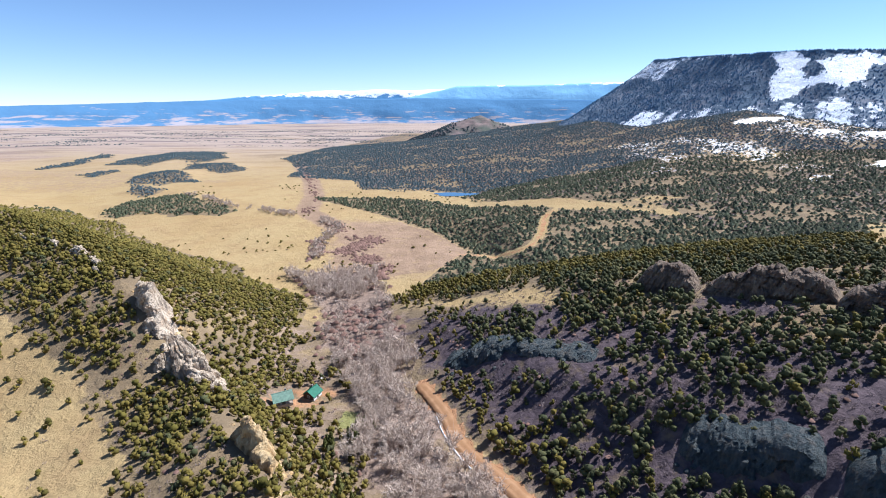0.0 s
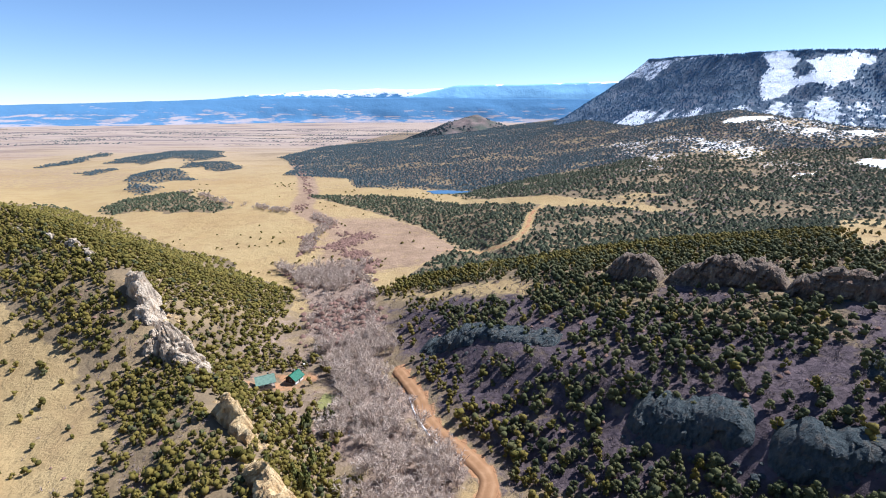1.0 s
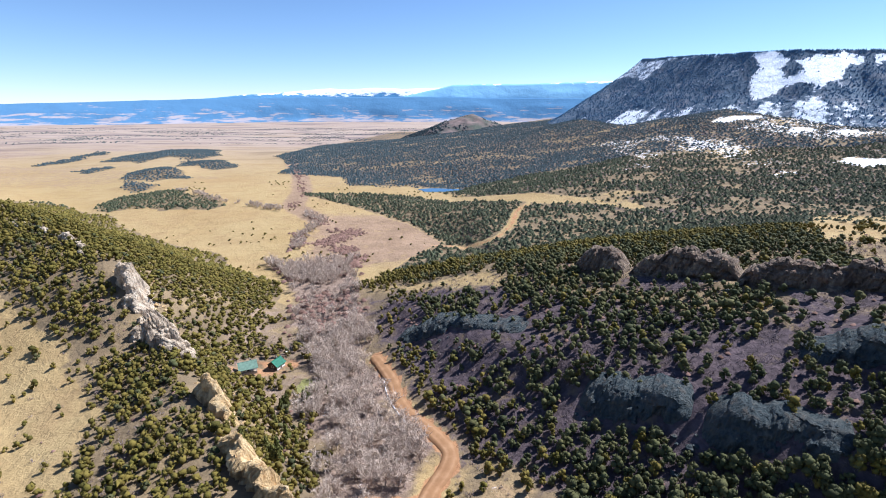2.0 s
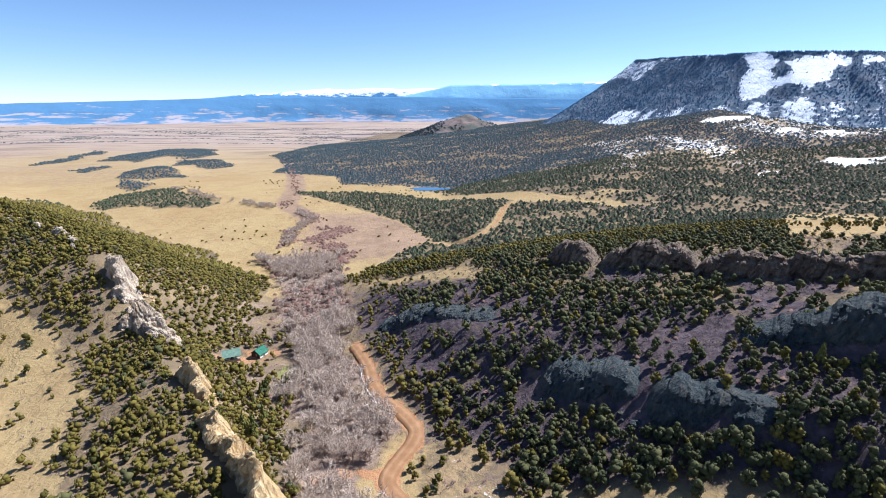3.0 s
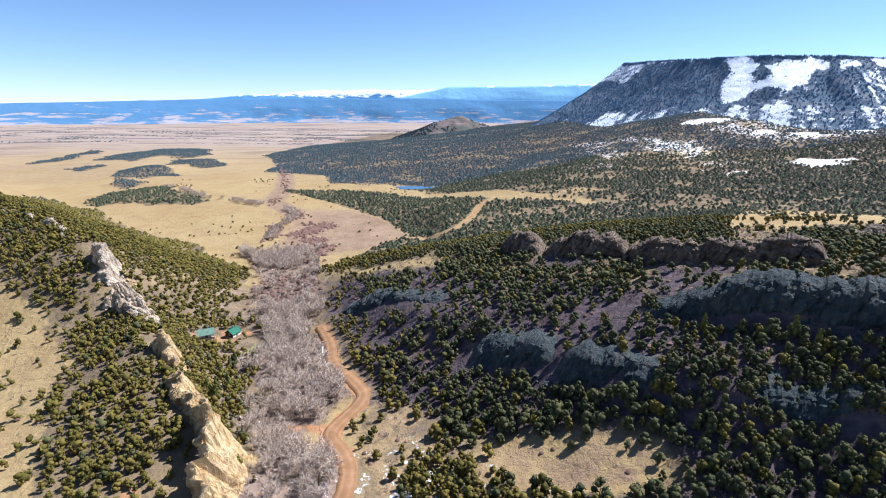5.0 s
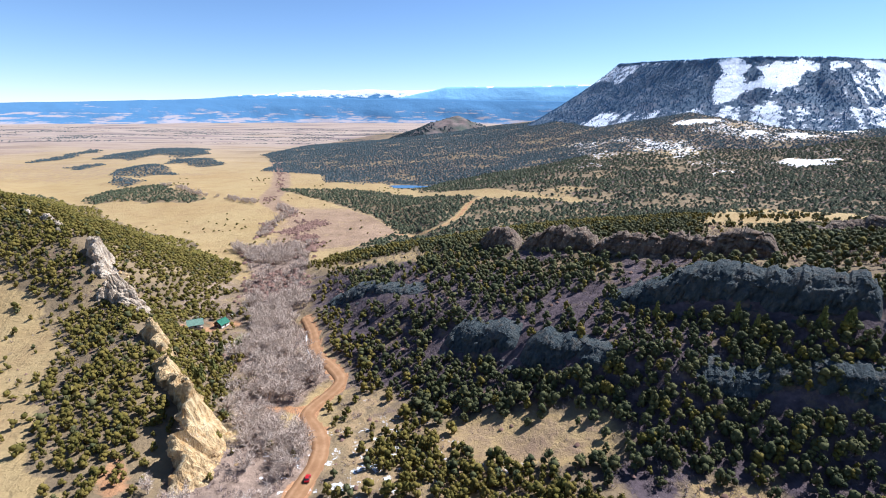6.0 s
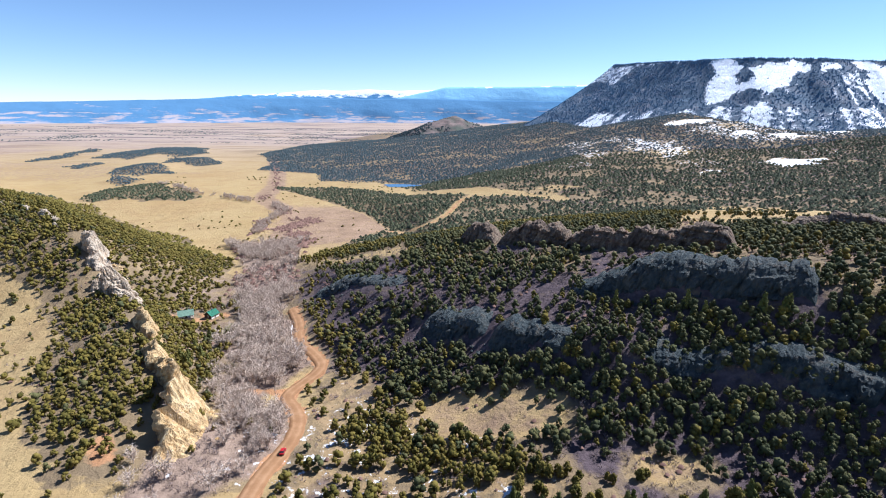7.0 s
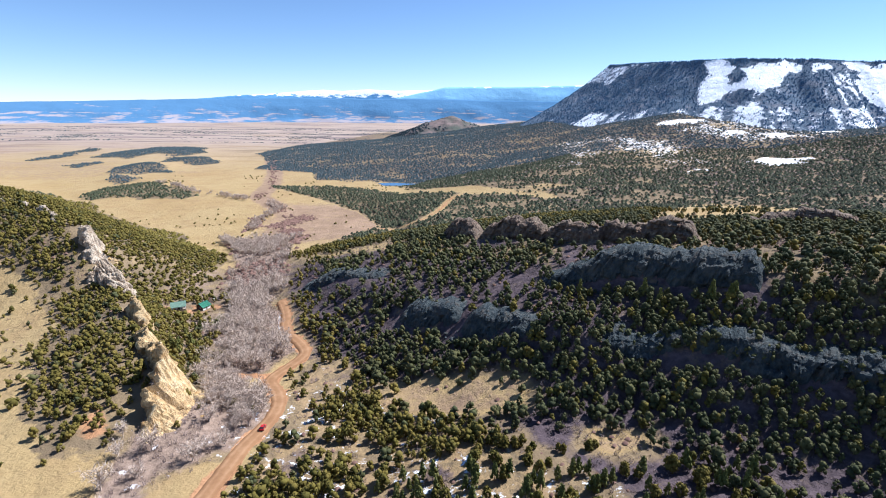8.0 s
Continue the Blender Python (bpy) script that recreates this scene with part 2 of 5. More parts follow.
# mesa conifers tinted blue to imitate distance haze
MESA_TREES = foliage_material("mesa_hazed_foliage", (0.05, 0.12, 0.215), (0.11, 0.21, 0.33), (0.12, 0.195, 0.285))
PONDEROSA = foliage_material("ponderosa_foliage", (0.048, 0.058, 0.016), (0.13, 0.14, 0.038), (0.16, 0.15, 0.045))
TRUNK = wood_material("juniper_bark", (0.09, 0.065, 0.05), (0.2, 0.15, 0.12))
BARE = wood_material("bare_cottonwood_bark", (0.41, 0.325, 0.262), (0.58, 0.475, 0.39))
TWIG = wood_material("creek_brush_twigs", (0.14, 0.10, 0.09), (0.30, 0.23, 0.205))
OAK = wood_material("scrub_oak_stems", (0.12, 0.09, 0.088), (0.29, 0.23, 0.22))
REDTWIG = wood_material("willow_twigs", (0.11, 0.064, 0.048), (0.21, 0.125, 0.10))
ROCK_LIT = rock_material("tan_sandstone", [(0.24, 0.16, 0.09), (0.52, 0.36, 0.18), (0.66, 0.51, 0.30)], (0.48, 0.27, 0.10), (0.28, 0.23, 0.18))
ROCK_GREY = rock_material("grey_sandstone", [(0.20, 0.155, 0.12), (0.48, 0.385, 0.285), (0.64, 0.53, 0.405)], (0.36, 0.225, 0.125), (0.20, 0.185, 0.17))
# cliff tones darkened and blued to paint in the shade on their faces
ROCK_DARK = rock_material("shade_blue_sandstone", [(0.026, 0.035, 0.040), (0.054, 0.068, 0.073), (0.096, 0.100, 0.095)], (0.09, 0.07, 0.055), (0.04, 0.046, 0.046))
ROCK_BROWN = rock_material("brown_ridge_sandstone", [(0.07, 0.054, 0.045), (0.155, 0.115, 0.088), (0.27, 0.21, 0.15)], (0.20, 0.11, 0.07), (0.095, 0.085, 0.072))
MESA = mesa_material()


# ---- mesh helpers ----
def raw_mesh(name, verts, faces, mats, index=None, tint=None, smooth=False, attrs=None):
    """A mesh from arrays; faces all triangles or all quads."""
    me = bpy.data.meshes.new(name)
    faces = np.asarray(faces, np.int32)
    k = faces.shape[1]
    me.vertices.add(len(verts))
    me.vertices.foreach_set("co", np.asarray(verts, np.float32).ravel())
    me.loops.add(faces.size)
    me.loops.foreach_set("vertex_index", faces.ravel())
    me.polygons.add(len(faces))
    me.polygons.foreach_set("loop_start", np.arange(0, faces.size, k, dtype=np.int32))
    for q in mats:
        me.materials.append(q)
    if index is not None:
        me.polygons.foreach_set("material_index", np.asarray(index, np.int32))
    me.polygons.foreach_set("use_smooth", np.full(len(faces), smooth))
    for key, values in (attrs or {}).items():
        me.attributes.new(key, "FLOAT", "POINT").data.foreach_set("value", np.asarray(values, np.float32).ravel())
    if tint is not None:
        me.attributes.new("tint", "FLOAT", "POINT").data.foreach_set("value", np.asarray(tint, np.float32).ravel())
    me.update()
    me.validate()
    return me


def part(name, bm, mat, parent, label="", smooth=False):
    me = bpy.data.meshes.new(name)
    bmesh.ops.recalc_face_normals(bm, faces=bm.faces)
    bm.to_mesh(me)
    bm.free()
    for q in (mat if isinstance(mat, (list, tuple)) else [mat]):
        me.materials.append(q)
    if smooth:
        me.polygons.foreach_set("use_smooth", np.full(len(me.polygons), True))
    ob = new(name, me)
    ob.parent = parent
    if label:
        tagged(ob, label)
    return ob


def grid_faces(a, b):
    """Quads of a grid of a by b vertices, b running fastest."""
    i = np.arange((a - 1) * b).reshape(a - 1, b)[:, :-1].ravel()
    return np.stack([i, i + b, i + b + 1, i + 1], 1)


def inside(px, py, poly):
    px, py = np.asarray(px, float), np.asarray(py, float)
    hit = np.zeros(px.shape, bool)
    for (x0, y0), (x1, y1) in zip(poly, poly[1:] + poly[:1]):
        cross = ((y0 > py) != (y1 > py)) & (px < (x1 - x0) * (py - y0) / (y1 - y0 + 1e-9) + x0)
        hit ^= cross
    return hit


def off_line(px, py, line):
    """Distance to a polyline, and how far along it."""
    best = np.full(np.shape(px), 1e9)
    along, run = np.zeros(np.shape(px)), 0.0
    for (x0, y0), (x1, y1) in zip(line, line[1:]):
        dx, dy = x1 - x0, y1 - y0
        ll = math.hypot(dx, dy)
        k = np.clip(((px - x0) * dx + (py - y0) * dy) / ll ** 2, 0, 1)
        d = np.hypot(px - x0 - k * dx, py - y0 - k * dy)
        along = np.where(d < best, run + k * ll, along)
        best = np.minimum(best, d)
        run += ll
    return best, along


def soft_area(px, py, poly, wide=6.0):
    """1 well inside an outline, 0 well outside."""
    d, _ = off_line(px, py, poly + poly[:1])
    return np.clip(0.5 + np.where(inside(px, py, poly), d, -d) / (2 * wide), 0, 1)


def spline(pts, per=8):
    """A smooth line through plan points."""
    out = []
    p = [pts[0]] + list(pts) + [pts[-1]]
    for a, b, c, d in zip(p, p[1:], p[2:], p[3:]):
        for k in range(per):
            t = k / per
            out.append(tuple(0.5 * (2 * b[i] + (c[i] - a[i]) * t + (2 * a[i] - 5 * b[i] + 4 * c[i] - d[i]) * t * t
                                    + (3 * b[i] - a[i] - 3 * c[i] + d[i]) * t ** 3) for i in range(len(b))))
    return out + [tuple(pts[-1])]


# ---- plan of the land ----
ROAD = spline([(-10, -190), (2, -120), (10, -65), (16, -28), (22, 0), (25.5, 18), (26.5, 30), (27.5, 42), (29.5, 54), (31, 65), (30, 76), (26, 86), (19.5, 97), (21, 107), (26, 117), (27.5, 126),
               (22, 137), (13, 150), (6, 163), (2, 178), (-4, 193), (-10, 206)])
SIDE_TRACK = spline([(19, 99), (11, 103), (1, 102), (-6, 98)], 5)
RED_TRACK = spline([(120, 520), (106, 501), (98, 470), (88, 435), (75, 408), (57, 412), (29, 434), (8, 440)], 6)
RIPARIAN = [(-130, 400), (-50, 394), (-34, 300), (-24, 262), (-18, 228), (-7, 198), (1, 174), (11, 153), (23, 135), (26, 121), (18, 110), (8, 105), (14, 92), (24, 76),
            (25, 55), (18, 30), (10, 5), (-4, 10), (-6, 45), (-9, 75), (-14, 92), (-17, 118), (-19, 142), (-35, 172), (-48, 208), (-60, 235), (-75, 261), (-84, 302)]
CLEARING = [(-14, 304), (17, 290), (53, 280), (72, 240), (56, 234), (42, 243), (27, 249), (-2, 276)]
HIGH_CLEARING = [(284, 324), (368, 418), (389, 417), (429, 399), (455, 366), (372, 262), (335, 258), (290, 258), (256, 262)]
BENCH = [(158, 170), (180, 160), (211, 152), (232, 156), (195, 134), (169, 121), (158, 120), (146, 125), (127, 122), (115, 128), (124, 136), (142, 138), (152, 150)]
HIGH_SLOPE = [(250, 260), (272, 292), (360, 292), (450, 372), (470, 300), (360, 222), (300, 226), (240, 200), (216, 180)]
SCREE = [(112, 214), (132, 214), (152, 196), (151, 182), (138, 176), (113, 189), (96, 205)]
FLAT_MEADOW = [(74, 88), (93, 85), (112, 79), (131, 70), (132, 54), (115, 52), (95, 57), (84, 62), (72, 70)]
SIDE_MEADOW = [(145, 42), (153, 42), (165, 38), (165, 31), (152, 27), (144, 32)]
CLUMP = [(45, 83), (63, 82), (72, 74), (92, 48), (120, 46), (124, 31), (93, 31), (69, 44), (49, 64)]
THICKET = [(133, 47), (153, 46), (164, 42), (179, 33), (186, 26), (208, 14), (206, 2), (181, 17), (161, 25), (139, 35)]
YARD = [(-84, 190), (-78, 212), (-56, 216), (-46, 205), (-52, 188), (-68, 186)]
LEFT_GRASS = [(-420, 330), (-300, 285), (-257, 262), (-213, 226), (-186, 206), (-151, 181), (-122, 158), (-105, 142), (-98, 118), (-84, 96),
              (-62, 66), (-36, 42), (-10, 30), (-6, 5), (-20, -60), (-500, -60), (-700, 200)]
STRIP = [(-128, 800), (-29, 812), (31, 752), (65, 645), (172, 539), (235, 549), (280, 526), (227, 515), (238, 462), (190, 498), (129, 516), (65, 602), (-19, 688), (-124, 735)]
APRON_WOOD = [(-416, 1300), (-319, 1109), (-300, 963), (-160, 914), (-130, 806), (-83, 772), (-27, 782), (14, 727), (66, 642), (172, 538), (300, 380), (2400, 380), (2400, 2600), (-200, 2600), (-330, 1900)]
TERRACE_WOOD = [(-188, 740), (-181, 718), (-136, 676), (-95, 639), (-47, 585), (-14, 546), (17, 480), (29, 449), (20, 436), (6, 406), (-16, 335), (-27, 318), (-40, 309), (-20, 240), (700, 240), (700, 400), (344, 436), (240, 462), (190, 500), (129, 520), (65, 606), (-19, 690), (-113, 733)]
KNOLLS = [[(-440, 641), (-466, 713), (-452, 756), (-392, 730), (-339, 696), (-283, 644), (-298, 628), (-337, 643), (-388, 634), (-399, 614)],
          [(-499, 771), (-536, 866), (-495, 839), (-469, 778)],
          [(-576, 901), (-614, 1019), (-604, 1059), (-541, 1012), (-480, 927), (-463, 882), (-515, 881)],
          [(-796, 1165), (-790, 1301), (-799, 1488), (-699, 1532), (-568, 1309), (-593, 1210), (-663, 1234), (-686, 1133)],
          [(-555, 1071), (-586, 1197), (-517, 1174), (-439, 1074), (-476, 1023)],
          [(-944, 1160), (-926, 1238), (-972, 1461), (-927, 1409), (-875, 1187), (-907, 1126)],
          [(-746, 1006), (-728, 1035), (-705, 1087), (-680, 1057), (-703, 998)]]
KNOLL_TOPS = [(-390, 690, 85, 7), (-500, 815, 40, 3), (-535, 970, 70, 10), (-690, 1300, 150, 8), (-510, 1110, 80, 7)]
SNOW_FLECKS = [([(435, 879), (527, 856), (521, 769), (454, 675), (421, 729), (402, 794)], 0.95), ([(351, 1064), (449, 912), (444, 825), (351, 939)], 0.9),
               ([(260, 645), (324, 704), (305, 649)], 0.85), ([(432, 648), (523, 707), (501, 657), (428, 626)], 0.9), ([(674, 726), (727, 709), (709, 688), (661, 698)], 0.95),
               ([(560, 900), (700, 1020), (900, 1000), (820, 800), (640, 790)], 0.8), ([(320, 900), (400, 1010), (380, 700), (300, 720)], 0.7)]
SNOWFIELDS = [[(563, 677), (622, 701), (639, 669), (668, 676), (662, 653), (615, 637), (580, 622), (590, 668)], [(442, 607), (490, 631), (483, 614), (438, 595)],
              [(533, 948), (602, 987), (653, 996), (666, 957), (615, 946), (551, 929)], [(626, 869), (689, 888), (672, 853), (617, 845)],
              [(697, 853), (768, 879), (737, 838), (689, 833)], [(820, 942), (923, 1009), (905, 922), (825, 828), (802, 883)]]
WILLOWS = [[(-112, 465), (-91, 490), (-77, 518), (-58, 507), (-74, 473), (-92, 447)], [(-89, 454), (-61, 442), (-62, 415), (-78, 425)],
           [(-67, 401), (-50, 414), (-40, 356), (-60, 376)], [(-125, 438), (-138, 502), (-129, 515), (-115, 453)]]
POND = (20, 752, 34, 17)


def knoll_cover(x, y):
    best = np.zeros(np.shape(x))
    x, y = x + (fbm(x, y, 50, 83) - 0.5) * 55, y + (fbm(x, y, 50, 85) - 0.5) * 70
    for outline in KNOLLS:
        best = np.maximum(best, soft_area(x, y, outline, 9))
    return best


def surface(x, y):
    """The ground with its knolls and the pond's hollow."""
    z = height(x, y)
    for cx, cy, r, tall in KNOLL_TOPS:
        z = z + tall * step(1, 0, np.hypot(x - cx, (y - cy) * 0.8) / r / 1.15)
    rim = np.hypot((x - POND[0]) / (POND[2] + 8), (y - POND[1]) / (POND[3] + 8))
    level = float(height(POND[0], POND[1])) - 1.0
    return z + (level - z) * step(1.25, 0.95, rim)


def snow_patch(x, y):
    """Open, snowy gaps in the woodland below the mesa."""
    best = np.zeros(np.shape(x))
    u, v = x + (fbm(x, y, 40, 87) - 0.5) * 50, y + (fbm(x, y, 40, 88) - 0.5) * 60
    for outline, k in SNOW_FLECKS:
        best = np.maximum(best, k * soft_area(u, v, outline, 22))
    best = best * (0.70 + 0.30 * step(0.36, 0.56, fbm(x, y * 0.6, 30, 82)))
    u, v = x + (fbm(x, y, 22, 89) - 0.5) * 34, y + (fbm(x, y, 22, 90) - 0.5) * 34
    for outline in SNOWFIELDS:
        best = np.maximum(best, 1.25 * soft_area(u, v, outline, 5))
    return best


def woods(x, y):
    """How thickly conifers stand, 0 to 1."""
    x, y = np.asarray(x, float), np.asarray(y, float)
    s, n = (x - y) * R2, (x + y) * R2
    z = height(x, y)
    crest = np.interp(s, [-900, -600, -520, -450, -395, -330, -240, -150, -68, 0], [-60, -25, 0, 20, 32, 44, 52, 48, 42, 38])
    reach = np.interp(s, [-1000, -684, -435, -308, -270, -215, -150, -68], [150, 175, 148, 118, 95, 60, 45, 30])
    wob = (fbm(x, y, 50, 21) - 0.5) * 40
    hill = step(0, 14, (crest + reach) - n + wob * 0.6) * step(-75, -55, n - crest + wob * 0.5) * step(-25, -50, s) * step(-900, -760, s)
    hill *= np.where(n > crest, 0.98 - 0.35 * step(0.56, 0.66, fbm(x, y, 26, 24)), 0.88 - 0.45 * step(0.50, 0.60, fbm(x, y, 22, 25)))
    n0 = np.interp(s, [-1100, -643, -313, -240, -190, -120, -84, -40, 0, 60, 140], [500, 391, 341, 250, 162, 122, 103, 104, 102, 120, 132])
    rightside = step(-4, 10, n - n0 + wob * 0.4)
    u, v = x + wob * 0.35, y + (fbm(x, y, 50, 22) - 0.5) * 14
    beyond = np.maximum(soft_area(u, v, TERRACE_WOOD, 4), soft_area(u, v, APRON_WOOD, 6))
    k = step(285, 320, y)
    rightside = rightside * (1 - k) + beyond * k
    rightside = rightside * (1 - 0.55 * step(0.60, 0.66, fbm(x, y * 1.6, 60, 73)) * step(330, 420, y))
    dens = np.maximum(hill, rightside * (0.95 - step(330, 260, y) * (0.22 + 0.46 * step(0.53, 0.62, fbm(x, y, 26, 5)))))
    dens = np.maximum(dens, (0.84 - 0.34 * step(0.55, 0.63, fbm(x, y, 22, 6))) * step(136, 148, n - 13 * step(88, 125, s)) * step(50, 70, s) * step(215, 200, n))
    flat = step(-8, 8, x - np.interp(y, [-70, 0, 60, 100, 140], [26, 30, 38, 30, 40])) * step(150, 110, y) * step(160, 145, n)
    dens = np.maximum(dens, flat * (0.13 + 0.60 * step(0.47, 0.57, fbm(x, y, 24, 15))))
    dens = np.maximum(dens, 0.85 * soft_area(x, y, CLUMP, 4))
    dens = np.maximum(dens, 0.6 * step(0.46, 0.58, fbm(x, y, 22, 16)) * step(-110, -90, x) * step(-14, -26, x + 0.35 * (y - 150)) * step(70, 100, y) * step(300, 270, y))
    dens = np.maximum(dens, knoll_cover(x, y) * step(500, 640, y) * 0.9)
    for poly, k in ((CLEARING, 0.95), (HIGH_CLEARING, 0.84), (HIGH_SLOPE, 0.78), (BENCH, 0.82), (SCREE, 0.66), (FLAT_MEADOW, 0.99), (SIDE_MEADOW, 0.97), (STRIP, 0.72), (YARD, 0.9), (THICKET, 0.6), (RIPARIAN, 0.93)):
        dens = dens * (1 - k * soft_area(x, y, poly))
    dens = dens * (1 - soft_area(x, y, LEFT_GRASS, 8) * 0.9)
    dens = dens * (1 - np.clip(0.62 * snow_patch(x, y) + 0.4 * step(0.95, 1.1, snow_patch(x, y)), 0, 1))
    for line, w in ((ROAD, 7), (RED_TRACK, 5), (SIDE_TRACK, 5)):
        dens = dens * step(w * 0.7, w * 1.3, off_line(x, y, line)[0])
    dens = dens * step(1.0, 1.3, np.hypot((x - POND[0]) / POND[2], (y - POND[1]) / POND[3]))
    return dens


# ---- ground ----
def graded(lo, a, b, hi, fine, rate):
    mid = list(np.arange(a, b + fine, fine))
    for start, end, sign in ((mid[-1], hi, 1), (mid[0], lo, -1)):
        v, st = start, fine
        while (v < end) if sign > 0 else (v > end):
            st *= rate
            v += sign * st
            if sign > 0:
                mid.append(v)
            else:
                mid.insert(0, v)
    return np.array(mid)


def build_ground():
    gx, gy = graded(-4900, -250, 320, 4900, 3.1, 1.026), graded(-420, -30, 330, 4900, 3.1, 1.017)
    X, Y = np.meshgrid(gx, gy, indexing="ij")
    x, y = X.ravel(), Y.ravel()
    z = surface(x, y)
    near = step(1400, 600, np.hypot(x, y))
    z = z + (fbm(x, y, 9, 31) - 0.5) * 1.3 * near
    d, _ = off_line(x, y, ROAD)
    flat = surface(x, y)
    z = np.where(d < 9, flat + (z - flat) * step(4, 9, d) - 0.35 * step(6.5, 4.5, d), z)
    dens = woods(x, y)
    s, n = (x - y) * R2, (x + y) * R2
    rip = soft_area(x + (fbm(x, y, 26, 55) - 0.5) * 30, y + (fbm(x, y, 26, 56) - 0.5) * 30, RIPARIAN, 8)
    meadow = np.clip(1 - dens * 2.2, 0, 1)
    right = step(-20, 30, x - np.interp(y, [0, 60, 100, 140, 230, 300], [22, 22, 15, 10, -25, -40])) * step(330, 250, y)
    grass = meadow * (1 - 0.5 * right) * (1 - 0.8 * rip)
    flat_grass = np.maximum(soft_area(x, y, FLAT_MEADOW, 6), soft_area(x, y, SIDE_MEADOW, 5))
    grass = np.maximum(grass, 0.85 * flat_grass)
    grass = np.maximum(grass, 0.75 * soft_area(x, y, CLEARING, 8))
    grass = np.maximum(grass, 0.95 * soft_area(x, y, HIGH_CLEARING, 12))
    low_grass = right * step(124, 104, n) * 0.52
    grass = np.maximum(grass, low_grass)
    bank = step(-14, -4, n - np.interp(s, [-308, -270, -215, -150], [150, 120, 90, 75])) * step(320, 280, y) * step(60, 100, y) * step(10, -30, x)
    grass = grass * (1 - 0.62 * bank)
    grass = np.clip(grass + 0.36 * step(0.55, 0.68, fbm(x, y, 120, 44)) * step(400, 700, n), 0, 1)
    basin = step(640, 560, y) * step(330, 400, y) * step(60, 20, x) * step(-150, -90, x + 0.15 * (y - 470))
    # rose thickens with y, partly to tint the far plain with haze
    rose = np.clip(basin * 0.8 + 0.85 * step(1000, 2000, y) + 0.52 * step(0.44, 0.58, fbm(x * 0.35, y, 150, 61)) * step(600, 900, y), 0, 1) * meadow
    rose = np.maximum(rose, 0.95 * step(27, 8, off_line(x, y, [(-50, 396), (-66, 425), (-88, 446), (-84, 480), (-100, 520), (-128, 566), (-180, 640), (-200, 760), (-240, 900), (-330, 1150)])[0]) * step(380, 410, y))
    brush = rip * 0.85
    oak = np.maximum(0.62 * step(26, 8, d) * right * step(105, 125, y), 0.72 * right * step(225, 200, n) * step(104, 122, n))
    brush = np.maximum(brush, 0.5 * bank)
    oak = np.maximum(oak, 0.66 * np.maximum(soft_area(x, y, BENCH, 8), soft_area(x, y, SCREE, 8)))
    oak = np.maximum(oak, 0.66 * step(104, 120, n) * step(-220, -160, s) * step(300, 260, y) * right * step(60, 30, n - np.interp(s, [-190, -84], [150, 105])))
    oak = np.maximum(oak, 0.5 * (1 - flat_grass) * right * step(0.55, 0.66, fbm(x, y, 24, 77)))
    # same dark ground tone wherever the far woodland stands thick
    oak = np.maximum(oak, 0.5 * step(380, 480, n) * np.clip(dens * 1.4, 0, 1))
    dirt = np.maximum(0.9 * step(4.6, 3.2, d), 0.55 * soft_area(x, y, YARD, 5))
    dirt = np.maximum(dirt, 0.55 * step(4.5, 2.0, off_line(x, y, RED_TRACK)[0]))
    dirt = np.maximum(dirt, 0.6 * step(4.5, 2.0, off_line(x, y, SIDE_TRACK)[0]))
    dirt = np.maximum(dirt, 0.7 * soft_area(x, y, [(-30, 62), (-16, 46), (-26, 40), (-36, 52)], 4))
    lawn = soft_area(x, y, [(-45, 176), (-44, 190), (-36, 186), (-36, 174)], 4)
    snow = (0.12 + 0.21 * step(-15, 0, y)) * right * step(125, 95, n) * step(-70, -20, s) + 0.08 * right * step(34, 20, y + 0.08 * (x - 60)) * step(-8, 4, y) + 0.16 * rip * step(220, 120, y)
    snow = snow * 0.66
    far_snow = snow_patch(x, y)
    far_snow = np.where(far_snow > 1.0, 0.62, far_snow * 0.50)
    snow = np.maximum(snow, far_snow)
    snow = np.maximum(snow, step(560, 800, x) * step(700, 950, y) * 0.36)
    quads = grid_faces(len(gx), len(gy))
    me = raw_mesh("ground", np.stack([x, y, z], 1), quads, [GROUND], smooth=True,
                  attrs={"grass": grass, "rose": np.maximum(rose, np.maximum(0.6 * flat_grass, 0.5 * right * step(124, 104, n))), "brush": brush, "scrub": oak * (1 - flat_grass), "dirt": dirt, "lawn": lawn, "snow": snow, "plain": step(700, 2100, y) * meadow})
    return tagged(new("ground", me), "dry grassland, pine woodland floor and scrub in a broad valley", "ground", kind="structure")


build_ground()


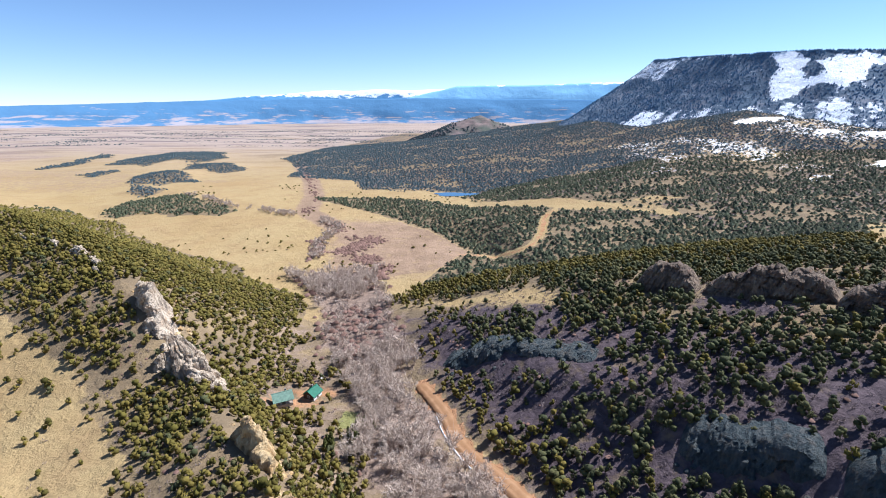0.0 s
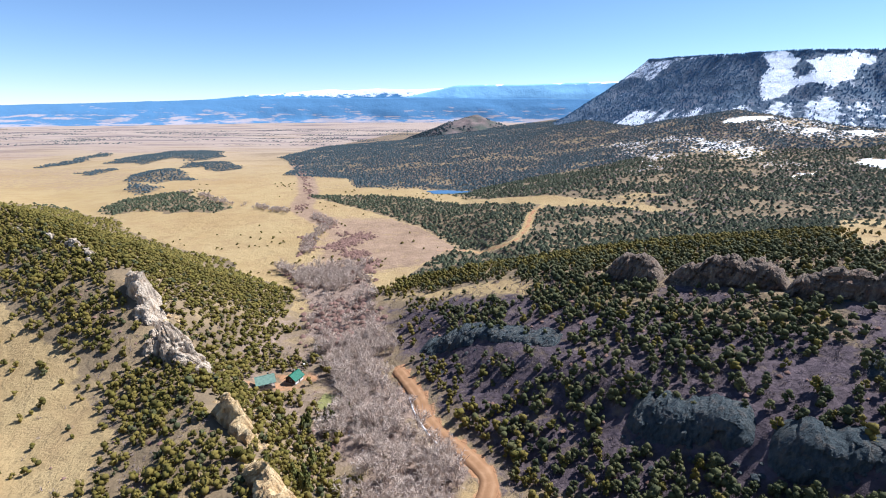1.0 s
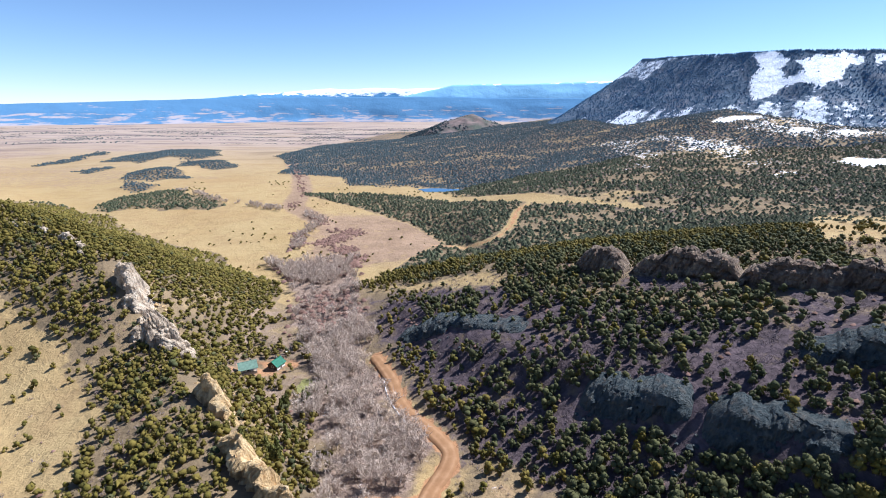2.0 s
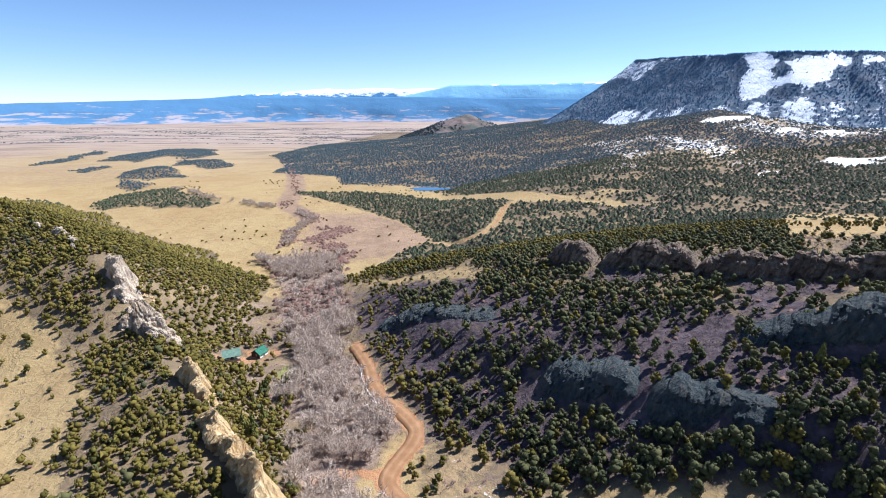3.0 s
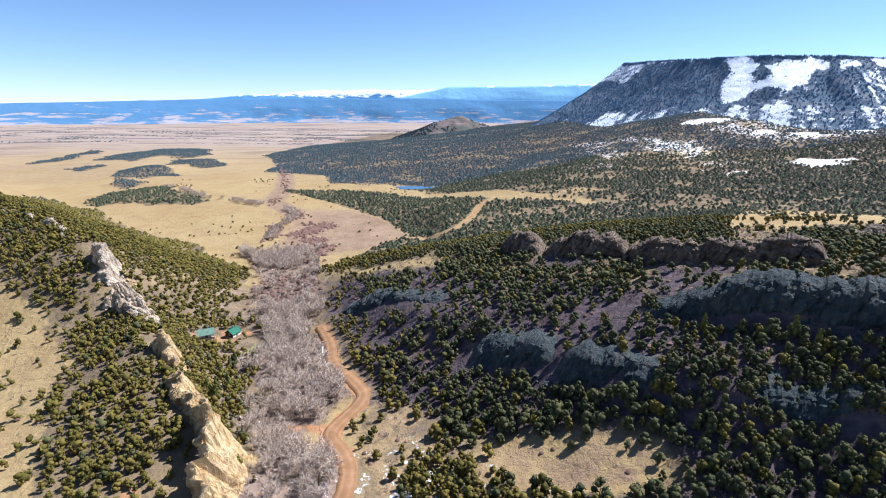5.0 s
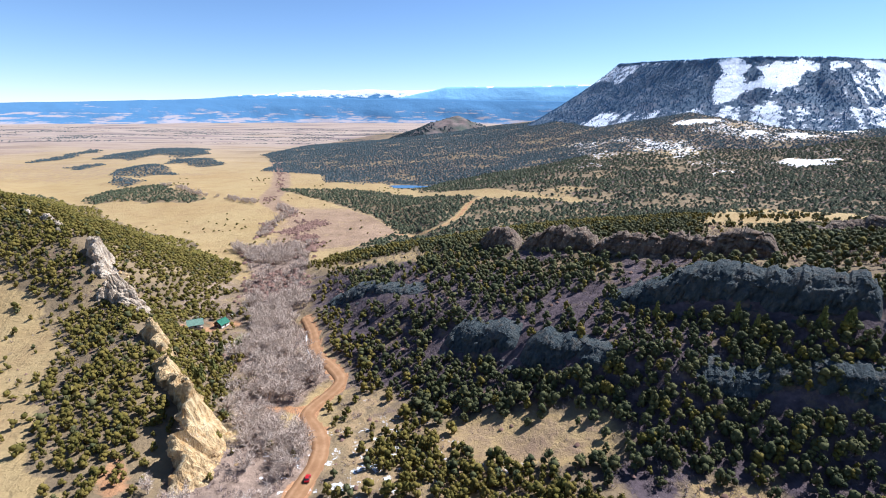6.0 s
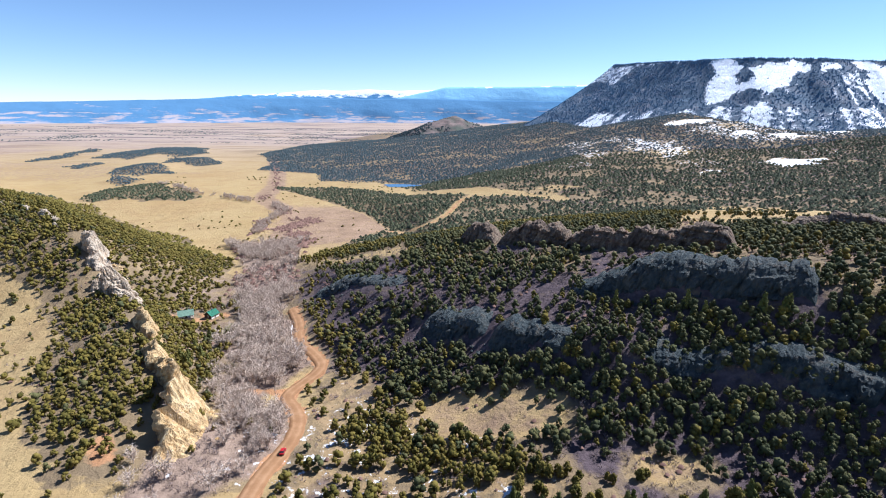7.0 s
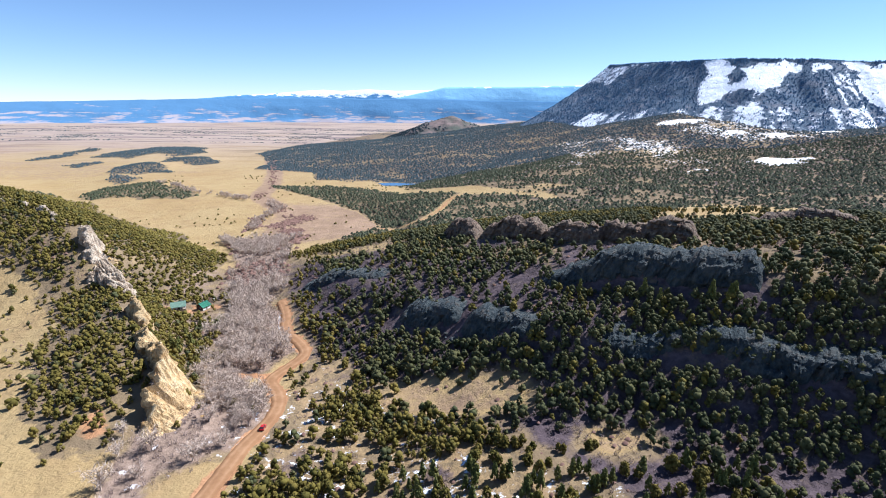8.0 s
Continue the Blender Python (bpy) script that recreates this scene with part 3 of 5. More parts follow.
def ribbon(name, line, width, mat, label, lift=0.12, crown=0.12, uneven=0.8):
    pts = np.array(spline(line, 2))
    tang = np.gradient(pts, axis=0)
    tang /= np.linalg.norm(tang, axis=1)[:, None] + 1e-9
    side = np.stack([tang[:, 1], -tang[:, 0]], 1)
    rows = []
    offs = [-1, -0.8, -0.45, -0.15, 0.15, 0.45, 0.8, 1]
    mid = surface(pts[:, 0], pts[:, 1])
    for o in offs:
        w = width / 2 * o * (1 + uneven * 0.25 * (vnoise(np.arange(len(pts)) * 1.0, np.full(len(pts), o), 3.0, 5) - 0.5))
        q = pts + side * w[:, None]
        z = mid * 0.7 + surface(q[:, 0], q[:, 1]) * 0.3 + lift + crown * (1 - abs(o)) - (0.6 if abs(o) == 1 else 0) - (0.07 if abs(o) == 0.45 else 0)
        rows.append(np.stack([q[:, 0], q[:, 1], z], 1))
    v = np.stack(rows, 1).reshape(-1, 3)
    tone = np.tile([0.75, 0.9, 0.1, 0.55, 0.55, 0.1, 0.9, 0.75], len(pts))
    me = raw_mesh(name, v, grid_faces(len(pts), len(offs)), [mat], smooth=True, attrs={"worn": tone})
    return tagged(new(name, me), label, "road", kind="structure")


def road_material():
    m, nt, b = material("red_dirt_road", 0.95)
    f = n_math(nt, "ADD", n_math(nt, "MULTIPLY", n_noise(nt, 5.0, 7, 0.65), 0.7), n_math(nt, "MULTIPLY", n_attr(nt, "worn"), 0.3))
    col = n_ramp(nt, f, [(0.3, (0.33, 0.195, 0.105)), (0.5, (0.25, 0.135, 0.066)), (0.72, (0.19, 0.10, 0.05))])
    nt.links.new(col, b.inputs["Base Color"])
    n_bump(nt, b, n_noise(nt, 0.8, 7), 0.15, 0.6)
    return m


ROAD_MAT = road_material()
ribbon("road", ROAD, 6.6, ROAD_MAT, "winding red dirt road along the valley floor")


SNOW = plain_material("old_snow", (0.78, 0.80, 0.84), 0.7, 0.7, 0.25)
bank = ribbon("snow_bank", [(10, 146), (6.2, 153), (2.2, 162), (-0.8, 171), (-2.8, 180)], 0.5, SNOW, "thin strip of old snow along the dirt road", lift=0.25)
bank["category"] = "snow"


def build_pond():
    m, nt, b = material("pond_water", 0.06)
    b.inputs["Base Color"].default_value = (0.03, 0.09, 0.16, 1)
    b.inputs["Specular IOR Level"].default_value = 0.6
    n_bump(nt, b, n_noise(nt, 1.5, 4), 0.05, 0.3)
    bm = bmesh.new()
    ring = []
    for i in range(40):
        a = i / 40 * math.tau
        r = 1 + 0.12 * math.sin(3 * a + 1) + 0.06 * math.sin(5 * a)
        ring.append(bm.verts.new((POND[0] + POND[2] * r * math.cos(a), POND[1] + POND[3] * r * math.sin(a), float(height(POND[0], POND[1])) - 0.6)))
    bm.faces.new(ring)
    ob = part("pond", bm, m, None)
    return tagged(ob, "small blue stock pond at the edge of the woodland", "pond", kind="structure")


build_pond()

# ---- mesa, dome and far ranges ----
RIM = [(1100, 2050, 268), (860, 1850, 264), (700, 1690, 260), (640, 1590, 257), (632, 1510, 253), (672, 1390, 248), (757, 1180, 241), (900, 1090, 236), (1080, 1040, 230), (1400, 900, 228), (1900, 700, 226), (2600, 300, 220)]


MESA_SNOWFIELDS = [([(1080, 3), (1116, 3), (1153, 27), (1134, 47), (1153, 90), (1129, 115), (1123, 140), (1107, 89), (1107, 44), (1089, 18)], 1.3),
                   ([(1163, 30), (1188, 17), (1238, 5), (1275, 13), (1263, 35), (1248, 34), (1226, 70), (1205, 89), (1190, 115), (1190, 93), (1166, 91), (1144, 114), (1129, 140), (1123, 108), (1153, 76), (1178, 59)], 1.3),
                   ([(1287, 19), (1323, 7), (1326, 22), (1287, 37)], 1.2), ([(1353, 4), (1399, 4), (1397, 32), (1358, 22)], 1.2),
                   ([(1379, 24), (1434, 2), (1460, 60), (1391, 136), (1362, 110), (1360, 68)], 1.2), ([(690, 1), (985, 1), (985, 7), (690, 9)], 0.8)]
MESA_RIBS = [(1190, 115), (1228, 72), (1277, 39), (1352, 25), (1600, 20), (1600, 170), (1190, 170)]
MESA_FOOT = [(876, 205), (1009, 184), (1084, 165), (1129, 156), (1153, 141), (1190, 142), (1311, 133), (1600, 130), (1600, 300), (876, 300)]
MESA_SHOULDER = [(670, -5), (795, -5), (874, 0), (820, 31), (824, 88), (748, 74), (640, 100)]


def build_mesa():
    line = np.array(spline(RIM, 14))
    seg = np.r_[0, np.cumsum(np.hypot(*np.diff(line[:, :2], axis=0).T))]
    a = np.linspace(0, seg[-1], 520)
    rim = np.stack([np.interp(a, seg, line[:, i]) for i in range(3)], 1)
    tang = np.gradient(rim[:, :2], axis=0)
    tang /= np.linalg.norm(tang, axis=1)[:, None]
    for _ in range(48):
        tang = (np.roll(tang, 1, 0) + tang + np.roll(tang, -1, 0)) / 3
        tang[0], tang[-1] = tang[1], tang[-2]
    out = np.stack([tang[:, 1], -tang[:, 0]], 1)
    d = np.r_[-150, -120, -90, -40, -15, -4, 0, 3, 8, np.linspace(16, 330, 58)]
    drop = np.interp(d, [-900, -90, -15, 0, 3, 16, 120, 230, 330], [2, 3, 1, 0, -3, -14, -90, -158, -215])
    A, D = np.meshgrid(a, d, indexing="ij")
    gully = (fbm(A, D * 0.12, 70, 12) - 0.5) * 34 * step(5, 80, D) + (fbm(A, D * 0.3, 26, 14) - 0.5) * 10 * step(0, 30, D)
    P = rim[:, None, :2] + out[:, None, :] * (D + gully + (fbm(A, D * 0, 60, 4) - 0.5) * 30)[..., None]
    Z = rim[:, 2][:, None] + drop[None, :] + (fbm(A, D, 45, 17) - 0.5) * 7 * step(4, 40, D) + (fbm(A, D, 80, 19) - 0.5) * 5
    # snow: two broad bare bowls, a dusted shoulder, drifts along the foot
    snow = np.zeros_like(A)
    u, v = A + (fbm(A, D, 26, 21) - 0.5) * 16, D + (fbm(A, D, 26, 22) - 0.5) * 22
    for outline, k in MESA_SNOWFIELDS:
        snow = np.maximum(snow, k * soft_area(u, v, outline, 5))
    ribs = step(0.40, 0.66, fbm(A, D * 0.06, 9, 23))
    snow = np.maximum(snow, 0.58 * ribs * soft_area(u, v, MESA_RIBS, 10))
    snow = np.maximum(snow, (0.42 + 0.3 * ribs) * soft_area(u, v + 14 * ribs, MESA_FOOT, 14))
    snow = np.maximum(snow, 0.60 * soft_area(u, v, MESA_SHOULDER, 14))
    snow = np.maximum(snow, 0.27 * step(-2, 10, D))
    root = tagged(new("mesa", None), "flat-topped mesa with dark forested flanks and snowfields", "mesa")
    root.location = (rim[240][0], rim[240][1], 60)
    for nm, lo, hi in (("top", 0, 6), ("caprock", 6, 10), ("slope", 10, len(d) - 1)):
        sl = slice(lo, hi + 1)
        v = np.stack([P[:, sl, 0].ravel(), P[:, sl, 1].ravel(), Z[:, sl].ravel()], 1) - np.array(root.location)
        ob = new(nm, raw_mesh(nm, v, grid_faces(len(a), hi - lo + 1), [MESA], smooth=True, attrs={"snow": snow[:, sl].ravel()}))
        ob.parent = root
    return root, P, Z, snow, D


mesa, MESA_P, MESA_Z, MESA_SNOW, MESA_D = build_mesa()


def dome_height(X, Y):
    r = np.hypot(X / np.where(X < 0, 300, 240), Y / 230)
    Z = 84 * np.clip(1 - r, 0, 1) ** 0.8 * (0.75 + 0.5 * fbm(X, Y, 120, 8)) - 30 * np.clip(r, 0, 1)
    return Z + (fbm(X, Y, 50, 33) - 0.5) * 16 + 8


def build_dome():
    gx, gy = np.linspace(-330, 330, 90), np.linspace(-260, 260, 70)
    X, Y = np.meshgrid(gx, gy, indexing="ij")
    m, nt, b = material("bare_red_hill", 0.95)
    nt.links.new(n_ramp(nt, n_noise(nt, 70.0, 8, 0.7), [(0.40, (0.075, 0.085, 0.07)), (0.54, (0.16, 0.125, 0.115)), (0.70, (0.28, 0.195, 0.17))]), b.inputs["Base Color"])
    n_bump(nt, b, n_noise(nt, 25.0, 7), 4.0)
    me = raw_mesh("hill", np.stack([X.ravel() + 140, Y.ravel() + 1904, dome_height(X, Y).ravel()], 1), grid_faces(90, 70), [m], smooth=True)
    return tagged(new("hill", me), "rounded reddish hill with a bare rocky top", "hill")


build_dome()


def far_range(name, az0, az1, near_r, top_r, back_r, skyline, foot, mat, label, seed):
    """A range in plan round the valley's head; skyline gives its height by azimuth."""
    az = np.linspace(radians(az0), radians(az1), 420)
    f = np.r_[np.linspace(0, 1, 16), 1.15, 1.6]
    A, F = np.meshgrid(az, f, indexing="ij")
    Rr = np.where(F <= 1, near_r + (top_r - near_r) * F, top_r + (back_r - top_r) * (F - 1) / 0.6)
    Rr = Rr + (fbm(A * 3000, F * 300, 420, seed) - 0.5) * 260 * np.clip(1 - F, 0, 1)
    top = skyline(np.degrees(A)) + (fbm(A * 4000, A * 0, 160, seed + 2) - 0.5) * 10
    Z = foot + (top - foot) * np.interp(F, [0, 0.25, 0.6, 1, 1.15, 1.6], [0, 0.16, 0.62, 1, 0.97, 0.3]) + (fbm(A * 4000, F * 900, 190, seed + 4) - 0.5) * 26 * np.clip(F * (1 - F) * 4, 0, 1)
    v = np.stack([Rr * np.sin(A), Rr * np.cos(A), Z], -1).reshape(-1, 3)
    me = raw_mesh(name, v, grid_faces(len(az), len(f)), [mat], smooth=True)
    return tagged(new(name, me), label, "mountains", kind="structure")


# distance haze is put into these blues; nearer forest is green
BLUE = distance_material("far_hazed_forest", (0.080, 0.172, 0.295), (0.30, 0.275, 0.295), (0.62, 0.66, 0.72), 900, 0.47)
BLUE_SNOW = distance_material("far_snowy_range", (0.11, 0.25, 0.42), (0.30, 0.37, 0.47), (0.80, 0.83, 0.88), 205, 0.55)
BLUE_HIGH = distance_material("far_hazed_tableland", (0.19, 0.36, 0.52), (0.36, 0.45, 0.55), (0.82, 0.85, 0.90), 306, 0.50, 0.3)
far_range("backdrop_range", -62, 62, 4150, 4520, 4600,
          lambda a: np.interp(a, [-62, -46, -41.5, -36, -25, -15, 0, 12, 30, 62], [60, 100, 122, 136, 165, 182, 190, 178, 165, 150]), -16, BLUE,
          "low haze-blue forested plateau on the horizon", 41)
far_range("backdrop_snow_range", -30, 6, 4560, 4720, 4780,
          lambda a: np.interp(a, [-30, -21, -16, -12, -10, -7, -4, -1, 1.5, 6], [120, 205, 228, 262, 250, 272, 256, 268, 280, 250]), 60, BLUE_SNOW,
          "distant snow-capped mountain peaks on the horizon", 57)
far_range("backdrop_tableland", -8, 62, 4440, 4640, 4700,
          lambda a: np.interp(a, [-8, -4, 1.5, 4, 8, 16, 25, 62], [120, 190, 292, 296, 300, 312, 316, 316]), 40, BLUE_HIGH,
          "high haze-blue tableland with patches of snow on the horizon", 63)


# ---- rock outcrops ----
def slab_mesh(name, length, thick, tall, dip, seed, mat, res=0.95, rough=1.0, crest=0.3, upright=0.55):
    """One block of bedded sandstone: rounded, tapered, leaning, with vertical joints and ledges. Its foot is at z = 0."""
    cuts = [max(4, min(26, int(v / res))) for v in (length, thick, tall)]
    vs, fs, base = [], [], 0
    for axis in range(3):
        for sign in (-1, 1):
            u, v = [k for k in range(3) if k != axis]
            gu, gv = np.linspace(-1, 1, cuts[u] + 1), np.linspace(-1, 1, cuts[v] + 1)
            U, W = np.meshgrid(gu, gv, indexing="ij")
            p = np.zeros((U.size, 3))
            p[:, u], p[:, v], p[:, axis] = U.ravel(), W.ravel(), sign
            q = grid_faces(len(gu), len(gv)) + base
            flip = (sign > 0) == (axis == 1)
            fs.append(q[:, ::-1] if flip else q)
            vs.append(p)
            base += len(p)
    p, q = np.concatenate(vs), np.concatenate(fs)
    _, first, again = np.unique(np.round(p, 4), axis=0, return_index=True, return_inverse=True)
    p, q = p[first], again.reshape(-1)[q]
    r = (np.abs(p) ** 5).sum(1) ** 0.2
    p = p / r[:, None] * (0.86 + 0.14 * np.abs(p).max(1)[:, None])
    h = (p[:, 2] + 1) / 2
    rng = np.random.default_rng(seed)
    taper = 1 - h * min(0.92, rng.uniform(0.15, 0.5) * (1 + crest))
    x, y, z = p[:, 0] * length / 2 * taper, p[:, 1] * thick / 2 * (1 - crest * h), h * tall
    z = z + (p[:, 0] * rng.uniform(-0.16, 0.16) + p[:, 1] * rng.uniform(-0.12, 0.05)) * tall * h
    out = np.zeros((len(p), 3))
    for i in range(len(p)):
        a = Vector((x[i], y[i], z[i] * upright))
        o = Vector((seed * 1.7, seed * 0.3, 0))
        big = noise.noise_vector(a * 0.16 + o) * 1.6
        near1, near2 = noise.voronoi(a * 0.30 + o)[0][:2]
        fine1 = noise.voronoi(a * 0.95 + o)[0][0]
        bulge = (0.45 - near1) * 1.5 - 0.9 * max(0.0, 1 - (near2 - near1) * 7) + (0.4 - fine1) * 0.7
        ledge = 0.5 * (noise.cell(Vector((seed, z[i] * 0.4 + x[i] * 0.08, 0.5))) - 0.5)
        w = Vector((p[i][0] * 0.5, p[i][1], 0.35 * h[i])) * rough
        out[i] = (Vector((x[i], y[i], z[i])) + big * min(1.0, 0.3 + h[i] * 2) + w * (bulge + ledge))[:]
    out[:, 1] += dip * out[:, 2]
    tris = np.concatenate([q[:, [0, 1, 2]], q[:, [0, 2, 3]]])
    return raw_mesh(name, out, tris, [mat])


def outcrop(name, line, tall, thick, mat, label, seed, sink=3.0, dip=-0.2, block=7.0, jag=0.35, rough=1.0, crest=0.3, upright=0.55, res=0.95):
    """A broken wall of sandstone blocks along a plan line; tall: heights above the ground along it."""
    pts = np.array(spline(line, 10))
    seg = np.r_[0, np.cumsum(np.hypot(*np.diff(pts, axis=0).T))]
    rng = np.random.default_rng(seed)
    root = new(name, None)
    mid = pts[len(pts) // 2]
    root.location = (mid[0], mid[1], float(surface(mid[0], mid[1])))
    count = max(3, int(seg[-1] / (block * 0.55)))
    for i in range(count):
        k = (i + 0.5) / count
        a = k * seg[-1]
        cx_, cy_ = np.interp(a, seg, pts[:, 0]), np.interp(a, seg, pts[:, 1])
        nx_, ny_ = np.interp(a + 1, seg, pts[:, 0]) - np.interp(a - 1, seg, pts[:, 0]), np.interp(a + 1, seg, pts[:, 1]) - np.interp(a - 1, seg, pts[:, 1])
        turn = math.atan2(ny_, nx_)
        h = max(2.0, np.interp(k, np.linspace(0, 1, len(tall)), tall) * rng.uniform(1 - jag, 1 + jag * 0.6))
        w, ln = thick * rng.uniform(0.75, 1.1), block * rng.uniform(0.9, 1.5)
        off = rng.uniform(-0.12, 0.12) * thick
        cx_, cy_ = cx_ - math.sin(turn) * off, cy_ + math.cos(turn) * off
        foot = min(float(surface(cx_ - math.sin(turn) * w * f, cy_ + math.cos(turn) * w * f)) for f in (-0.45, 0, 0.45))
        top = float(surface(cx_, cy_)) + h
        me = slab_mesh("slab", ln, w, top - foot + sink, dip, seed * 13 + i, mat, res, rough, crest, upright)
        ob = new("slab", me)
        ob.parent = root
        ob.matrix_basis = Matrix.Translation((cx_ - mid[0], cy_ - mid[1], foot - sink - root.location.z)) @ Matrix.Rotation(turn + rng.uniform(-0.16, 0.16), 4, "Z")
    return tagged(root, label, "rock")


LIT = "pale sandstone fin standing along the wooded ridge crest"
for ln, hh, sd in (([(-186, 252), (-179, 244), (-173, 238)], [2, 5, 2], 31), ([(-206, 266), (-199, 260), (-192, 254)], [2, 5, 2], 33), ([(-226, 276), (-216, 270), (-210, 266)], [1, 4, 2], 35), ([(-262, 294), (-246, 286), (-236, 281)], [1, 3, 2], 37)):
    outcrop("boulder_outcrop", ln, hh, 6, ROCK_GREY, "low weathered rock outcrop on the hill crest", sd, sink=2, block=4.5)
def scarp(name, line, tall, mat, label, seed, reach=(5.0, 4.0, 13.0), butt=3.0, bed=0.5, joints=1.6, pieces=4, knob=1.0, roll=2.2, res=0.6):
    """A rock face along a plan line, its face on the line's left-hand side; tall: heights over the ground behind it. It bulges in
    buttresses, is cut by slanting joints and bedding ledges, and rolls back into the hill."""
    pts = np.array(spline(line, 12))
    seg = np.r_[0, np.cumsum(np.hypot(*np.diff(pts, axis=0).T))]
    a = np.arange(0, seg[-1] + res, res)
    q = np.stack([np.interp(a, seg, pts[:, k]) for k in (0, 1)], 1)
    tang = np.gradient(q, axis=0)
    for _ in range(6):
        tang[1:-1] = (tang[:-2] + tang[1:-1] + tang[2:]) / 3
    tang /= np.linalg.norm(tang, axis=1)[:, None]
    out = np.stack([-tang[:, 1], tang[:, 0]], 1)
    h = np.interp(a / seg[-1], np.linspace(0, 1, len(tall)), tall)
    h = h * (1 + knob * ((fbm(a, a * 0, 9, seed) - 0.5) * 0.8 + (np.floor(fbm(a, a * 0, 14, seed + 3) * 7) / 7 - 0.5) * 0.7))
    front, rear, back = reach
    foot_p, top_p, back_p = q + out * front, q - out * rear, q - out * back
    z0 = surface(foot_p[:, 0], foot_p[:, 1]) - 2.5
    z1 = np.maximum(surface(top_p[:, 0], top_p[:, 1]), surface(q[:, 0], q[:, 1])) + h
    z2 = surface(back_p[:, 0], back_p[:, 1]) - 1.5
    rows = max(8, int(float(np.median(z1 - z0)) / res * 1.15))
    f = np.linspace(0, 1, rows)
    v_face = np.sin(f * math.pi / 2) ** 0.8
    A, Fr = np.meshgrid(a, f, indexing="ij")
    Z = z0[:, None] + (z1 - z0)[:, None] * v_face[None]
    off = front + (-rear - front) * (0.45 * Fr + 0.55 * Fr ** 3.0)
    swell = (fbm(A, Z * 0.15, 17, seed + 5, 2) - 0.5) * 2 * butt
    slant = A + 0.45 * Z
    crack = np.abs(fbm(slant, Z * 0.14, 5.5, seed + 9, 2) - 0.5)
    crack2 = np.abs(fbm(slant * 1.0, Z * 0.3, 2.2, seed + 11, 2) - 0.5)
    ledge = np.abs(fbm(A * 0.12, Z, 3.0, seed + 13, 2) - 0.5)
    rough = swell - joints * np.exp(-crack / 0.035) - 0.35 * joints * np.exp(-crack2 / 0.05) - bed * 1.6 * np.exp(-ledge / 0.05) + (fbm(A, Z, 1.8, seed + 15) - 0.5) * 1.1
    wa, wz = (fbm(A, Z, 6.0, seed + 19) - 0.5) * 3.0, (fbm(A, Z, 6.0, seed + 21) - 0.5) * 3.0
    for wide, deep, sd in ((6.5, 2.6, 23), (2.6, 1.3, 29)):
        rough = rough + (lattice(np.floor((slant + wa) / wide), np.floor((Z * (1 + bed) * 0.55 + wz) / wide + lattice(np.floor((slant + wa) / wide), 0 * A, seed)), seed + sd) - 0.5) * deep
    Z = Z + (lattice(np.floor((A + wa) / 5.0), np.floor(wz), seed + 31) - 0.5) * 2.2 * knob * Fr ** 2
    damp = np.minimum(1, np.minimum(A / 4, (seg[-1] - A) / 4 + 0.15))
    off = off + rough * np.clip(damp, 0.15, 1)
    # the top rolls back and sinks into the hill behind
    g = np.linspace(0, 1, 9 if roll > 1.5 else 22)[1:]
    A2, G = np.meshgrid(a, g, indexing="ij")
    off2 = off[:, -1:] + (-back - off[:, -1:]) * G
    if roll < 1.5:
        v2 = A2 + 8.0 * G * (back / 8)
        off2 = off2 - (swell[:, -1:] * 0.6 + (lattice(np.floor(v2 / 5.0 + wa[:, -1:]), np.floor(G * 4 + wz[:, -1:]), seed + 37) - 0.5) * 1.6 - 0.9 * np.exp(-np.abs(fbm(v2, G * 2, 4.0, seed + 39, 2) - 0.5) / 0.05)) * np.sin(math.pi * G) ** 0.5
    Z2 = Z[:, -1:] + (z2 - Z[:, -1])[:, None] * G ** roll + (fbm(A2, off2, 4.0, seed + 17) - 0.5) * 1.8 * np.sin(math.pi * G)
    off, Z = np.concatenate([off, off2], 1), np.concatenate([Z, Z2], 1)
    # both ends run into the ground
    edge_in = np.clip(np.minimum(a, seg[-1] - a) / 5, 0, 1)[:, None] ** 0.5
    XY = q[:, None, :] + out[:, None, :] * off[..., None]
    low = surface(XY[..., 0], XY[..., 1]) - 1.2
    Z = low + (Z - low) * edge_in
    root = new(name, None)
    mid = len(a) // 2
    root.location = (q[mid, 0], q[mid, 1], float(surface(q[mid, 0], q[mid, 1])))
    cuts = np.linspace(0, len(a) - 1, pieces + 1).astype(int)
    for lo, hi in zip(cuts, cuts[1:]):
        v = np.stack([XY[lo:hi + 1, :, 0].ravel(), XY[lo:hi + 1, :, 1].ravel(), Z[lo:hi + 1].ravel()], 1) - np.array(root.location)
        ob = new("buttress", raw_mesh("buttress", v, grid_faces(hi - lo + 1, Z.shape[1])[:, ::-1], [mat]))
        ob.parent = root
    return tagged(root, label, "rock")


scarp("rock_fin", [(-118, 195), (-126, 202), (-134, 208), (-140, 214), (-147, 220)], [2, 8, 11, 9, 1], ROCK_GREY, LIT, 3, reach=(3.5, 0.5, 12), butt=2.5, pieces=3, knob=1.5, joints=2.0, roll=0.8)
outcrop("rock_fin", [(-131, 204), (-123, 198), (-116, 190)], [0.5, 2, 1], 12, ROCK_GREY, LIT, 7, jag=0.7, crest=0.7, upright=0.3, rough=1.2, res=0.75)
outcrop("rock_fin", [(-116, 193), (-109, 188), (-102, 182), (-94, 174)], [7, 13, 14, 5], 22, ROCK_GREY, "jagged pale sandstone pinnacles on the ridge", 11, jag=0.65, dip=-0.15, block=6, crest=0.62, upright=0.25, res=0.75)
